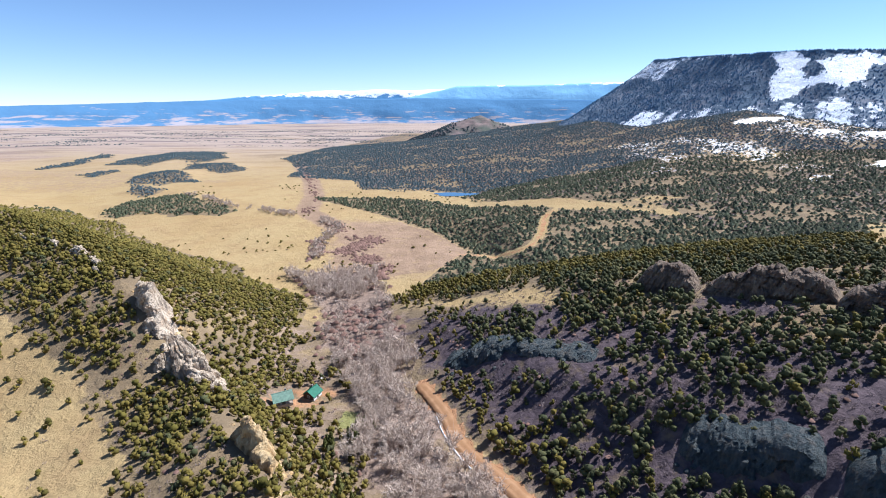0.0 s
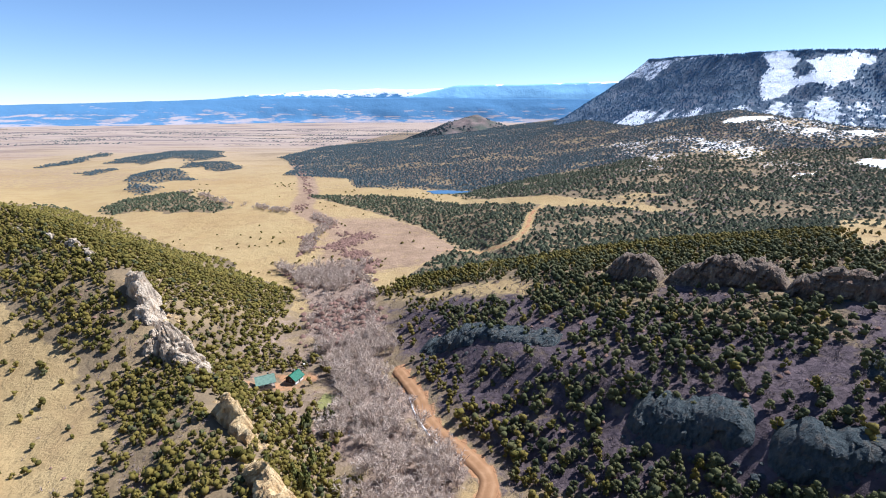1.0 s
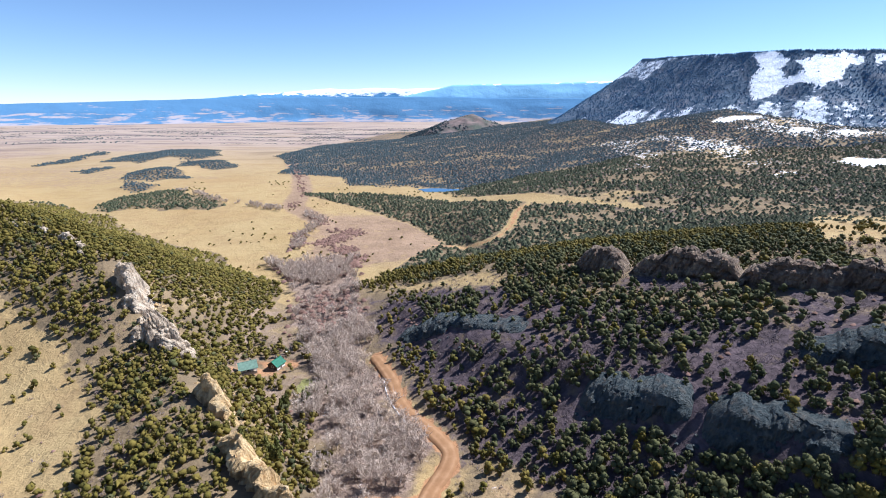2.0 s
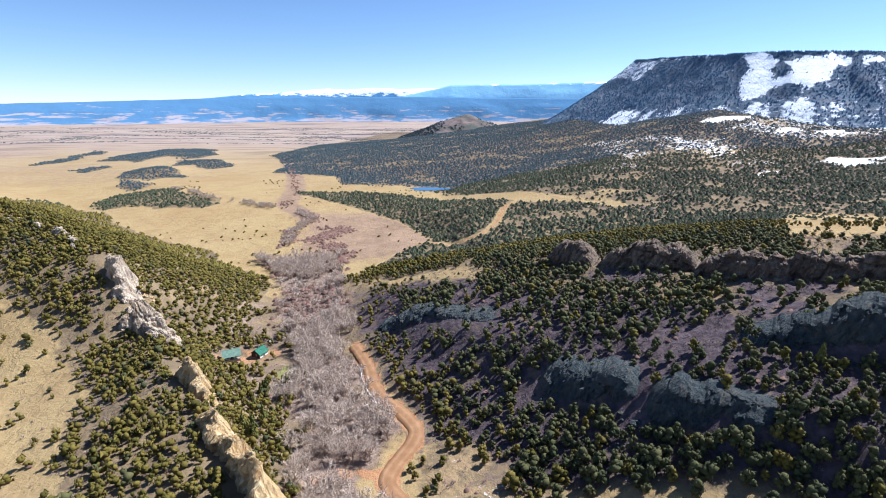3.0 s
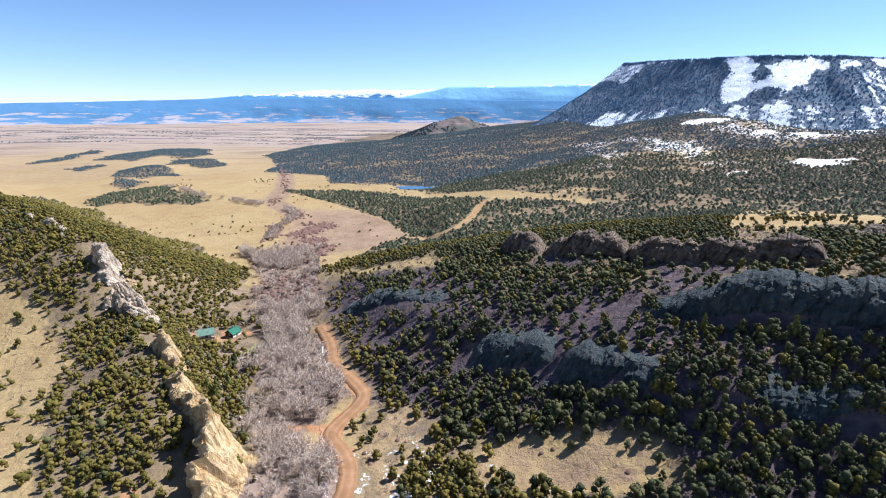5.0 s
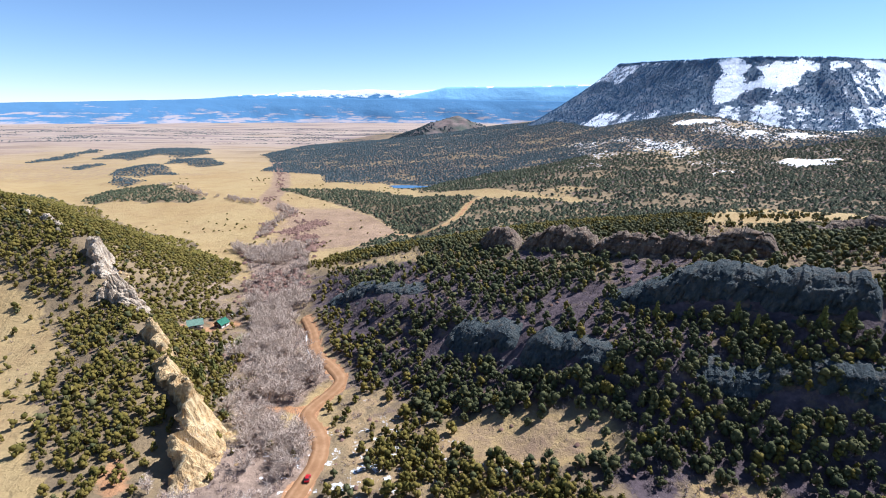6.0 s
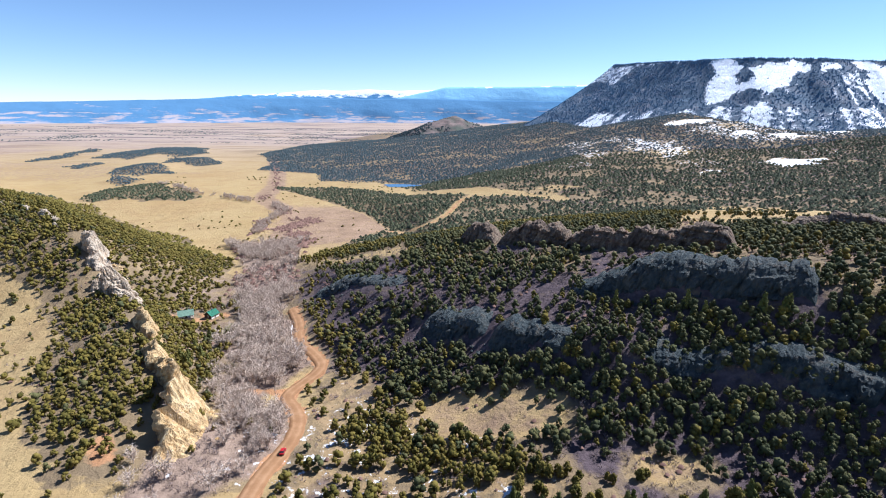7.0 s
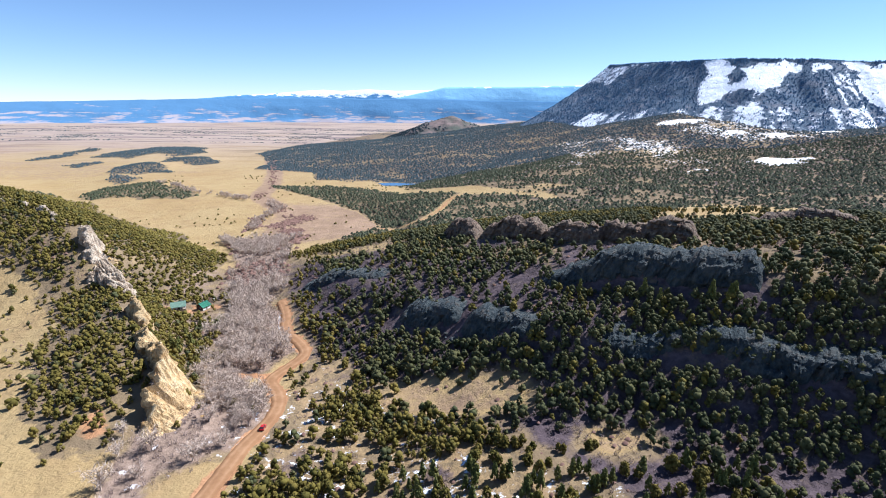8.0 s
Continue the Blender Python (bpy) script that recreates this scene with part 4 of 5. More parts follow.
scarp("rock_fin", [(-51, 124), (-57, 131), (-64, 138), (-71, 145)], [1, 7, 8, 1], ROCK_LIT, "golden sandstone outcrop among junipers", 15, reach=(3, 0.5, 8), butt=2.0, pieces=3, knob=1.5, joints=1.8, roll=0.8)
scarp("rock_fin", [(-6, 44), (-9, 57), (-13, 71), (-22, 84), (-31, 95), (-42, 107), (-53, 120)], [2, 10, 14, 12, 9, 6, 1], ROCK_LIT, "long golden sandstone fin running down to the valley", 21, reach=(3, 0.5, 12), butt=2.4, pieces=7, knob=1.2, joints=1.8, roll=0.8)
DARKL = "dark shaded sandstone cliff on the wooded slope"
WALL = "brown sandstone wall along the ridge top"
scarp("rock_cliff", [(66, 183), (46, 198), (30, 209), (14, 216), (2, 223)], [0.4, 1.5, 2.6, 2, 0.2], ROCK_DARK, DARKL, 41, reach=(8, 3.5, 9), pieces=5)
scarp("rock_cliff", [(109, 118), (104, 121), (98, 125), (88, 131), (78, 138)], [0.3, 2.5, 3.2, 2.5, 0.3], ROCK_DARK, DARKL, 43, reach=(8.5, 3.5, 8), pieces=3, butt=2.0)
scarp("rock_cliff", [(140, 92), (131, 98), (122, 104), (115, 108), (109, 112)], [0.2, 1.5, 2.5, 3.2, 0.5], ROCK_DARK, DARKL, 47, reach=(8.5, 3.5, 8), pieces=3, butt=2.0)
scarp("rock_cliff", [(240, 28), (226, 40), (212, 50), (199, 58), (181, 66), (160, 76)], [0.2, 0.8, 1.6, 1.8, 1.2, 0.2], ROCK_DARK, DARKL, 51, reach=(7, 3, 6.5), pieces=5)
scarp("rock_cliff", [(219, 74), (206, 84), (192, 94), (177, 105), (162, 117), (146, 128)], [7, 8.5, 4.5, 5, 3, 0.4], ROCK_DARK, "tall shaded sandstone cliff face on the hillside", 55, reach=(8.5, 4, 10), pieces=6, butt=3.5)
scarp("rock_dome", [(122, 220), (114, 227), (106, 233), (98, 239)], [6, 14, 14, 5], ROCK_BROWN, "dark rounded rock knob on the ridge", 61, reach=(5, 3, 12), pieces=1, knob=0.3, butt=1.5)
scarp("rock_wall", [(160, 183), (152, 191), (142, 200), (132, 208), (120, 218)], [5, 12, 13, 10, 1], ROCK_BROWN, WALL, 63, reach=(4, 3, 11), bed=1.4, joints=2.2, pieces=3, knob=0.8)
scarp("rock_wall", [(221, 129), (212, 136), (200, 145), (186, 154), (170, 166), (154, 179)], [9, 13, 11, 12, 12, 7], ROCK_BROWN, WALL, 67, reach=(4, 3, 10), bed=1.4, joints=2.2, pieces=5, knob=0.9)
scarp("rock_wall", [(350, 186), (325, 198), (305, 203), (290, 207)], [3, 9, 8, 3], ROCK_BROWN, "brown sandstone ledge beside a clearing", 71, reach=(4, 3, 9), bed=1.0, pieces=3)


# ---- trees ----
def ico(seed, squash=0.85, rough=0.34):
    bm = bmesh.new()
    bmesh.ops.create_icosphere(bm, subdivisions=1, radius=1)
    rng = np.random.default_rng(seed)
    v = np.array([q.co[:] for q in bm.verts])
    f = np.array([[q.index for q in p.verts] for p in bm.faces])
    bm.free()
    v = v * (1 + rng.uniform(-rough, rough, (len(v), 1)))
    v[:, 2] *= squash
    return v, f


def prism(a, b, r0, r1, sides=3):
    a, b = np.array(a, float), np.array(b, float)
    w = (b - a) / (np.linalg.norm(b - a) + 1e-9)
    u = np.cross(w, [0.3, 0.9, 0.1])
    u /= np.linalg.norm(u)
    q = np.cross(w, u)
    ang = np.arange(sides) / sides * math.tau
    ring = np.cos(ang)[:, None] * u + np.sin(ang)[:, None] * q
    v = np.concatenate([a + ring * r0, b + ring * r1])
    f = []
    for i in range(sides):
        j = (i + 1) % sides
        f += [(i, j, sides + j), (i, sides + j, sides + i)]
    return v, np.array(f)


def joined(pieces):
    """Pieces of (verts, tris, material index) in one."""
    vs, fs, ms, base = [], [], [], 0
    for v, f, m in pieces:
        vs.append(v)
        fs.append(f + base)
        ms.append(np.full(len(f), m))
        base += len(v)
    return np.concatenate(vs), np.concatenate(fs), np.concatenate(ms)


def leaf_tris(centre, radius, count, size, rng, squash=0.85):
    """Loose sprays of foliage standing off a clump."""
    d = rng.normal(size=(count, 3))
    d /= np.linalg.norm(d, axis=1)[:, None]
    p = centre + d * radius * rng.uniform(0.85, 1.2, (count, 1)) * [1, 1, squash]
    e1, e2 = rng.normal(size=(count, 3)) * size, rng.normal(size=(count, 3)) * size
    v = np.stack([p + e1 * 0.5, p + e2 * 0.5, p - (e1 + e2) * 0.4 + d * size * 0.7], 1).reshape(-1, 3)
    return v, np.arange(count * 3).reshape(-1, 3)


def juniper(seed, lumps, leaves=0, trunk=True, pointed=0.0):
    """A crown of clumps on a short trunk, about 1 m tall (to be scaled); clump centres spread over an uneven egg."""
    rng = np.random.default_rng(seed)
    pieces = []
    if trunk:
        pieces.append((*prism((0, 0, -0.06), (rng.uniform(-0.03, 0.03), rng.uniform(-0.03, 0.03), 0.45), 0.035, 0.02, 4), 1))
    for i in range(lumps):
        k = (i + 0.5) / lumps
        z = 0.20 + 0.66 * k
        wide = (0.34 * math.sin(math.pi * min(1, 0.28 + 0.72 * k) ** 0.9) + 0.03) * (1 - pointed * k) + 0.02
        a = i * 2.4 + rng.uniform(-0.5, 0.5)
        r = wide * rng.uniform(0.5, 1.0) * (0 if lumps == 1 else 1)
        size = (0.34 if lumps == 1 else 0.50 / lumps ** 0.40) * rng.uniform(0.75, 1.15) * (1 - 0.45 * pointed * k)
        c = np.array([r * math.cos(a), r * math.sin(a), z if lumps > 1 else 0.5])
        v, f = ico(seed * 50 + i, 0.85 if lumps > 1 else 1.2)
        pieces.append((v * size * (1.0 if lumps > 1 else 1.15) + c, f, 0))
        if leaves:
            lv, lf = leaf_tris(c, size, leaves, 0.085 if lumps > 9 else (0.10 if lumps > 3 else 0.20), rng)
            pieces.append((lv, lf, 0))
    return joined(pieces)


def bush_far(seed):
    """A far conifer: an uneven five-sided crown."""
    r = np.random.default_rng(seed)
    a = np.arange(5) / 5 * math.tau + r.uniform(-0.3, 0.3, 5)
    ring = np.stack([np.cos(a) * r.uniform(0.36, 0.56, 5), np.sin(a) * r.uniform(0.36, 0.56, 5), r.uniform(0.05, 0.42, 5)], 1)
    v = np.concatenate([[[r.uniform(-0.1, 0.1), r.uniform(-0.1, 0.1), 1.0]], ring, [[0, 0, -0.1]]])
    f = [(0, 1 + i, 1 + (i + 1) % 5) for i in range(5)]
    return v[:6], np.array(f), np.zeros(5, int)


def cottonwood(seed, limbs=11, twigs=10, stout=0.85):
    """A leafless tree: forked trunk, limbs that rise and spread, and a mass of fine twigs; about 1 m tall."""
    rng = np.random.default_rng(seed)
    pieces = [(*prism((0, 0, -0.05), (0.01, 0.0, 0.3), 0.028, 0.02, 5), 0)]

    def blade(q, w, half):
        e = np.cross(w, rng.normal(size=3))
        e = e / np.linalg.norm(e) * half
        return np.array([q - e, q + e, q + w]), np.array([[0, 1, 2]]), 0

    for i in range(limbs):
        a = i * 2.4 + rng.uniform(-0.4, 0.4)
        z0 = rng.uniform(0.08, 0.30)
        reach, up = rng.uniform(0.14, 0.42), rng.uniform(0.34, 0.68)
        mid = np.array([math.cos(a) * reach * 0.5, math.sin(a) * reach * 0.5, z0 + up * 0.5])
        end = np.array([math.cos(a) * reach, math.sin(a) * reach, min(1.0, z0 + up)])
        pieces.append((*prism((0, 0, z0), mid, 0.015, 0.011), 0))
        pieces.append((*prism(mid, end, 0.011, 0.004), 0))
        for j in range(twigs):
            k = rng.uniform(0.1, 1.0)
            p = mid + (end - mid) * k if rng.random() < 0.72 else np.array([0, 0, z0]) + (mid - np.array([0, 0, z0])) * k
            w = rng.normal(size=3) * [1, 1, 0.55] + [math.cos(a) * 0.5, math.sin(a) * 0.5, 0.8]
            w = w / np.linalg.norm(w) * rng.uniform(0.10, 0.24)
            pieces.append(blade(p, w, 0.011 * stout))
            for _ in range(5):
                pieces.append(blade(p + w * rng.uniform(0.25, 0.95), w * rng.uniform(0.35, 0.7) + rng.normal(size=3) * 0.075, 0.0095 * stout))
    return joined(pieces)


def shrub(seed, stems=8):
    rng = np.random.default_rng(seed)
    pieces = []
    for i in range(stems):
        a, r = rng.uniform(0, math.tau), rng.uniform(0.05, 0.55)
        base = np.array([math.cos(a) * r * 0.55, math.sin(a) * r * 0.55, -0.05])
        tip = np.array([math.cos(a) * r * 1.15, math.sin(a) * r * 1.15, rng.uniform(0.5, 1.0) * (1.1 - 0.6 * r)])
        e = np.cross(tip - base, rng.normal(size=3))
        e = e / np.linalg.norm(e) * 0.035
        pieces.append((np.array([base - e, base + e, tip]), np.array([[0, 1, 2]]), 0))
        for _ in range(3):
            q = base + (tip - base) * rng.uniform(0.3, 0.9)
            w = rng.normal(size=3) * 0.2 + [0, 0, 0.16]
            e = np.cross(w, rng.normal(size=3))
            e = e / np.linalg.norm(e) * 0.034
            pieces.append((np.array([q - e, q + e, q + w]), np.array([[0, 1, 2]]), 0))
    return joined(pieces)


def scatter(name, x, y, tall, wide, templates, mats, label, category, seed, drop=0.0, smooth=True):
    """Many plants in one mesh of kind stuff."""
    rng = np.random.default_rng(seed)
    z = surface(x, y) - drop
    pick, turn, tint = rng.integers(0, len(templates), len(x)), rng.uniform(0, math.tau, len(x)), rng.uniform(0, 1, len(x))
    V, F, M, T, base = [], [], [], [], 0
    for k, (tv, tf, tm) in enumerate(templates):
        sel = np.where(pick == k)[0]
        if not len(sel):
            continue
        c, s_ = np.cos(turn[sel])[:, None], np.sin(turn[sel])[:, None]
        w, h = wide[sel][:, None], tall[sel][:, None]
        vx = (tv[None, :, 0] * c - tv[None, :, 1] * s_) * w + x[sel][:, None]
        vy = (tv[None, :, 0] * s_ + tv[None, :, 1] * c) * w + y[sel][:, None]
        vz = tv[None, :, 2] * h + z[sel][:, None]
        V.append(np.stack([vx, vy, vz], -1).reshape(-1, 3))
        F.append((tf[None] + (np.arange(len(sel)) * len(tv))[:, None, None]).reshape(-1, 3) + base)
        M.append(np.tile(tm, len(sel)))
        T.append(np.repeat(tint[sel], len(tv)))
        base += len(sel) * len(tv)
    me = raw_mesh(name, np.concatenate(V), np.concatenate(F), mats, np.concatenate(M), np.concatenate(T), smooth=smooth)
    return tagged(new(name, me), label, category, kind="stuff")


def sow(x0, x1, y0, y1, gap, seed, keep):
    """Jittered places on a grid, kept by chance with the thickness keep(x, y)."""
    rng = np.random.default_rng(seed)
    X, Y = np.meshgrid(np.arange(x0, x1, gap), np.arange(y0, y1, gap), indexing="ij")
    x, y = X.ravel() + rng.uniform(-0.48, 0.48, X.size) * gap, Y.ravel() + rng.uniform(-0.48, 0.48, X.size) * gap
    sel = rng.random(len(x)) < keep(x, y)
    return x[sel], y[sel]


FINS = [([(-154, 226), (-138, 211), (-130, 204)], 5), ([(-132, 206), (-100, 180)], 5), ([(-78, 152), (-58, 131)], 5), ([(-38, 103), (-15, 76), (-9, 44)], 5),
        ([(58, 181), (27, 203), (1, 217)], 6.5), ([(104, 113), (77, 132)], 7), ([(131, 92), (104, 109)], 7), ([(222, 36), (162, 69)], 2.5),
        ([(214, 71), (152, 116)], 6), ([(117, 225), (103, 234)], 6), ([(158, 186), (124, 215)], 6), ([(216, 134), (154, 179)], 6), ([(346, 190), (292, 206)], 6)]


def clear_of_rock(x, y):
    ok = np.ones(np.shape(x))
    for line, w in FINS:
        ok = ok * (off_line(x, y, line)[0] > w)
    ok = ok * ((np.hypot(x + 71, y - 192) > 10) & (np.hypot(x + 61, y - 203) > 9))
    return ok


def in_view(x, y):
    """The wedge of land that the flight overlooks."""
    return (y > -125) & (np.abs(x - 50) < (y + 130) * 1.02 + 40 + 60 * (y < -20))


def near_zone(x, y):
    return (y < 340) & (x > -330) & (x < 380)


J_NEAR = [juniper(i, 16, 20) for i in range(5)]
J_MID = [juniper(20 + i, 6, 12) for i in range(8)]
J_LOW = [juniper(30 + i, 3, 6, False) for i in range(8)]
J_FAR = [bush_far(40 + i) for i in range(8)]
P_NEAR = [juniper(60 + i, 18, 12, True, 0.75) for i in range(3)]


def size_of(x, y, seed):
    rng = np.random.default_rng(seed)
    big = rng.beta(2.2, 2.6, len(x))
    tall = 1.9 + 3.5 * big
    return tall, tall * rng.uniform(0.62, 0.92, len(x))


tx, ty = sow(-340, 390, -150, 345, 2.9, 11, lambda x, y: woods(x, y) * clear_of_rock(x, y) * in_view(x, y) * near_zone(x, y) * 0.95)
# steep faces carry more trees over the same stretch of plan
ex, ey = sow(60, 330, -30, 260, 3.3, 16, lambda x, y: woods(x, y) * clear_of_rock(x, y) * in_view(x, y) * step(0.45, 0.8, np.hypot(surface(x + 2, y) - surface(x - 2, y), surface(x, y + 2) - surface(x, y - 2)) / 4))
tx, ty = np.concatenate([tx, ex]), np.concatenate([ty, ey])
# the trees that stand nearest to the flight are things of their own
dist = np.hypot((tx - 125) * 0.75, ty + 5)
order = np.argsort(dist)
NEAR_TREES = order[:300]
rest = order[300:]
tt, tw = size_of(tx, ty, 12)
bigger = 1 + 0.25 * step(125, 105, ty) * step(165, 140, (tx + ty) * R2) * step(20, 35, tx)
tt, tw = tt * bigger, tw * bigger
slim = 1 + 0.10 * step(112, 135, (tx + ty) * R2) * step(20, 40, tx) * step(300, 260, ty)
tt, tw = tt * slim, tw * slim
low = step(45, 70, (tx + ty) * R2) * step(-50, -90, tx)
tt, tw = tt * (1 - 0.28 * low), tw * (1 + 0.12 * low)
beyond = rest[np.hypot(tx[rest] - 95, ty[rest] + 70) > 205]
rest = rest[np.hypot(tx[rest] - 95, ty[rest] + 70) <= 205]
# pinyons, darkened for shade, across the road; junipers on the sunny slope
shady = step(0, 30, tx - np.interp(ty, [-60, 60, 140, 230, 300], [60, 40, 25, -10, -20])) * step(330, 270, ty) * step(100, 120, (tx + ty) * R2)
pinyon = np.random.default_rng(15).random(len(tx)) < 0.06 + 0.82 * shady
for picked, shapes, where, sd in ((beyond, J_LOW, "far valley slopes", 14), (rest, J_MID, "valley slopes", 13)):
    a, b = picked[~pinyon[picked]], picked[pinyon[picked]]
    scatter("juniper_woodland", tx[a], ty[a], tt[a], tw[a], shapes, [JUNIPER, TRUNK], "dense olive green juniper woodland on the " + where, "trees", sd)
    scatter("pinyon_woodland", tx[b], ty[b], tt[b], tw[b], shapes, [PINE_SHADE, TRUNK], "dense dark green pinyon woodland on the " + where, "trees", sd + 40)


def tree_thing(k, kind):
    v, f, m = (J_NEAR if kind == "juniper" else P_NEAR)[k]
    root = new(kind + "_tree", None)
    for nm, idx, mat in (("trunk", 1, TRUNK), ("crown", 0, JUNIPER if kind == "juniper" else PONDEROSA)):
        used, flat = np.unique(f[m == idx], return_inverse=True)
        me = raw_mesh(nm, v[used], flat.reshape(-1, 3), [mat], smooth=True)
        ob = new(nm, me)
        ob.parent = root
    return tagged(root, "rounded dark green juniper tree on dry ground" if kind == "juniper" else "tall pointed olive green pine tree", "tree", "junipers on the flat" if kind == "juniper" else "pines")


MASTERS = []
rng = np.random.default_rng(5)
for i, t in enumerate(NEAR_TREES):
    k = i % len(J_NEAR)
    m = Matrix.LocRotScale((tx[t], ty[t], float(surface(tx[t], ty[t])) - 0.1), Euler((0, 0, rng.uniform(0, 6.28))), (tw[t], tw[t], tt[t]))
    if i < len(J_NEAR):
        root = tree_thing(k, "juniper")
        root.matrix_basis = m
        MASTERS.append(root)
    else:
        copied = copy_thing(MASTERS[k], m)
        copied.matrix_basis = m

# farther woodland
fx, fy = sow(-1000, 1500, 60, 760, 4.1, 17, lambda x, y: woods(x, y) * in_view(x, y) * ~near_zone(x, y) * 0.9)
ft, fw = size_of(fx, fy, 18)
near_hill = (fx < -60) & (fx + fy < 330) & (fy < 520 - 0.25 * fx) & (knoll_cover(fx, fy) < 0.05)
scatter("hill_junipers", fx[near_hill], fy[near_hill], ft[near_hill] * 0.7, fw[near_hill] * 1.65, J_FAR, [JUNIPER], "olive green juniper woodland on the far end of the hill", "trees", 20, smooth=False)
fx, fy, ft, fw = fx[~near_hill], fy[~near_hill], ft[~near_hill], fw[~near_hill]
scatter("distant_woodland", fx, fy, ft * 0.7, fw * 1.65, J_FAR, [TERRACE_TREES], "open conifer woodland covering the terrace beyond the ridges", "trees", 19, smooth=False)
hx_, hy_ = sow(-2600, 200, 1750, 2950, 11.0, 27, lambda x, y: knoll_cover(x, y) * 0.7 + 0.5 * step(0.56, 0.63, fbm(x * 0.3, y, 70, 52)))
ht, hw = size_of(hx_, hy_, 28)
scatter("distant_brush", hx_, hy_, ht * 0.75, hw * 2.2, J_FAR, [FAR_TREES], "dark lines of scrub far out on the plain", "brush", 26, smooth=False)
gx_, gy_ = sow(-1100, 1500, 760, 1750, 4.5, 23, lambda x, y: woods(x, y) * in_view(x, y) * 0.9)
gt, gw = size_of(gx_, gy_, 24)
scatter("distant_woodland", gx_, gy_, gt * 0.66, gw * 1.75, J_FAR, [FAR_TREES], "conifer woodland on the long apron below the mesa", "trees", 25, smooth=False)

# mesa forest
rng = np.random.default_rng(29)
mi, mj = rng.integers(0, MESA_P.shape[0] - 1, 66000), rng.uniform(0, 1, 66000)
mu = rng.uniform(0, 1, 66000)
dj = np.clip((4 + mj * (MESA_P.shape[1] - 6)).astype(int), 4, MESA_P.shape[1] - 2)
ok = (rng.random(66000) < np.clip(1.0 - 1.25 * MESA_SNOW[mi, dj], 0.03, 1)) & (MESA_P[mi, dj, 0] < 1350) & (mi > 80)
mi, dj, mu = mi[ok], dj[ok], mu[ok]
w2 = rng.uniform(0, 1, len(mi))
mp = MESA_P[mi, dj] * (1 - mu)[:, None] + MESA_P[mi + 1, dj] * mu[:, None]
mp = mp + (MESA_P[mi, dj + 1] - MESA_P[mi, dj]) * w2[:, None]
mz = MESA_Z[mi, dj] * (1 - mu) + MESA_Z[mi + 1, dj] * mu + (MESA_Z[mi, dj + 1] - MESA_Z[mi, dj]) * w2


def plant_mesa():
    r = np.random.default_rng(30)
    tv = np.array([(0, 0, 1.0), (0.34, 0, 0.1), (-0.17, 0.3, 0.05), (-0.17, -0.3, 0.12), (0.2, 0.2, 0.5), (-0.25, 0.02, 0.45)])
    tf = np.array([(0, 1, 4), (0, 4, 2), (4, 1, 2), (0, 2, 5), (0, 5, 3), (5, 2, 3), (0, 3, 1), (1, 3, 2)])
    h, a = r.uniform(2.6, 5.0, len(mi)), r.uniform(0, math.tau, len(mi))
    c, s_ = np.cos(a)[:, None], np.sin(a)[:, None]
    V = np.stack([(tv[None, :, 0] * c - tv[None, :, 1] * s_) * h[:, None] * 1.1 + mp[:, :1], (tv[None, :, 0] * s_ + tv[None, :, 1] * c) * h[:, None] * 1.1 + mp[:, 1:], tv[None, :, 2] * h[:, None] + mz[:, None] - 0.6], -1).reshape(-1, 3)
    F = (tf[None] + (np.arange(len(mi)) * 6)[:, None, None]).reshape(-1, 3)
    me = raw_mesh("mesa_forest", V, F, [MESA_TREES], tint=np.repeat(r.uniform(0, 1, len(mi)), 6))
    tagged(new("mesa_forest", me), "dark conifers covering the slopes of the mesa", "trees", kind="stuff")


plant_mesa()


def plant_dome():
    r = np.random.default_rng(91)
    x, y = r.uniform(-320, 320, 9000), r.uniform(-250, 60, 9000)
    z = dome_height(x, y)
    keep = r.random(9000) < np.clip(1.25 - z / 55, 0.08, 0.9) * step(0.35, 0.5, fbm(x, y, 60, 12) + 0.1 * (z < 25))
    x, y, z = x[keep], y[keep], z[keep]
    tv, tf, _ = J_FAR[0]
    h = r.uniform(3, 6, len(x))
    V = np.stack([tv[None, :, 0] * h[:, None] * 1.3 + x[:, None] + 140, tv[None, :, 1] * h[:, None] * 1.3 + y[:, None] + 1904, tv[None, :, 2] * h[:, None] + z[:, None] - 0.4], -1).reshape(-1, 3)
    F = (tf[None] + (np.arange(len(x)) * len(tv))[:, None, None]).reshape(-1, 3)
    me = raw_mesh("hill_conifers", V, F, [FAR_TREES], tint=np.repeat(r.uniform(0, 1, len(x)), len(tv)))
    tagged(new("hill_conifers", me), "dark conifers on the flanks of the rounded hill", "trees", kind="stuff")


plant_dome()

# ---- bare valley trees and brush ----
COTTON = [cottonwood(80 + i) for i in range(6)]
COTTON_FAR = [cottonwood(180 + i, 6, 6, 2.6) for i in range(5)]
SHRUB = [shrub(90 + i) for i in range(6)]


def rip_keep(x, y):
    yard = soft_area(x, y, YARD, 5)
    lawn = soft_area(x, y, [(-45, 176), (-44, 190), (-36, 186), (-36, 174)], 4)
    return soft_area(x + (fbm(x, y, 26, 55) - 0.5) * 30, y + (fbm(x, y, 26, 56) - 0.5) * 30, RIPARIAN, 4) * (1 - lawn) * (1 - yard) * step(4.5, 6, off_line(x, y, ROAD)[0]) * step(4, 6, off_line(x, y, SIDE_TRACK)[0])


cx, cy = sow(-140, 40, 5, 405, 4.5, 31, lambda x, y: rip_keep(x, y) * (0.42 + 0.48 * step(0.42, 0.56, fbm(x, y, 24, 3))) * (1 - 0.75 * step(235, 262, y) * step(345, 320, y)) * (1 - 0.6 * step(75, 50, y)))
rng = np.random.default_rng(32)
ct = rng.uniform(6.0, 10.5, len(cx))
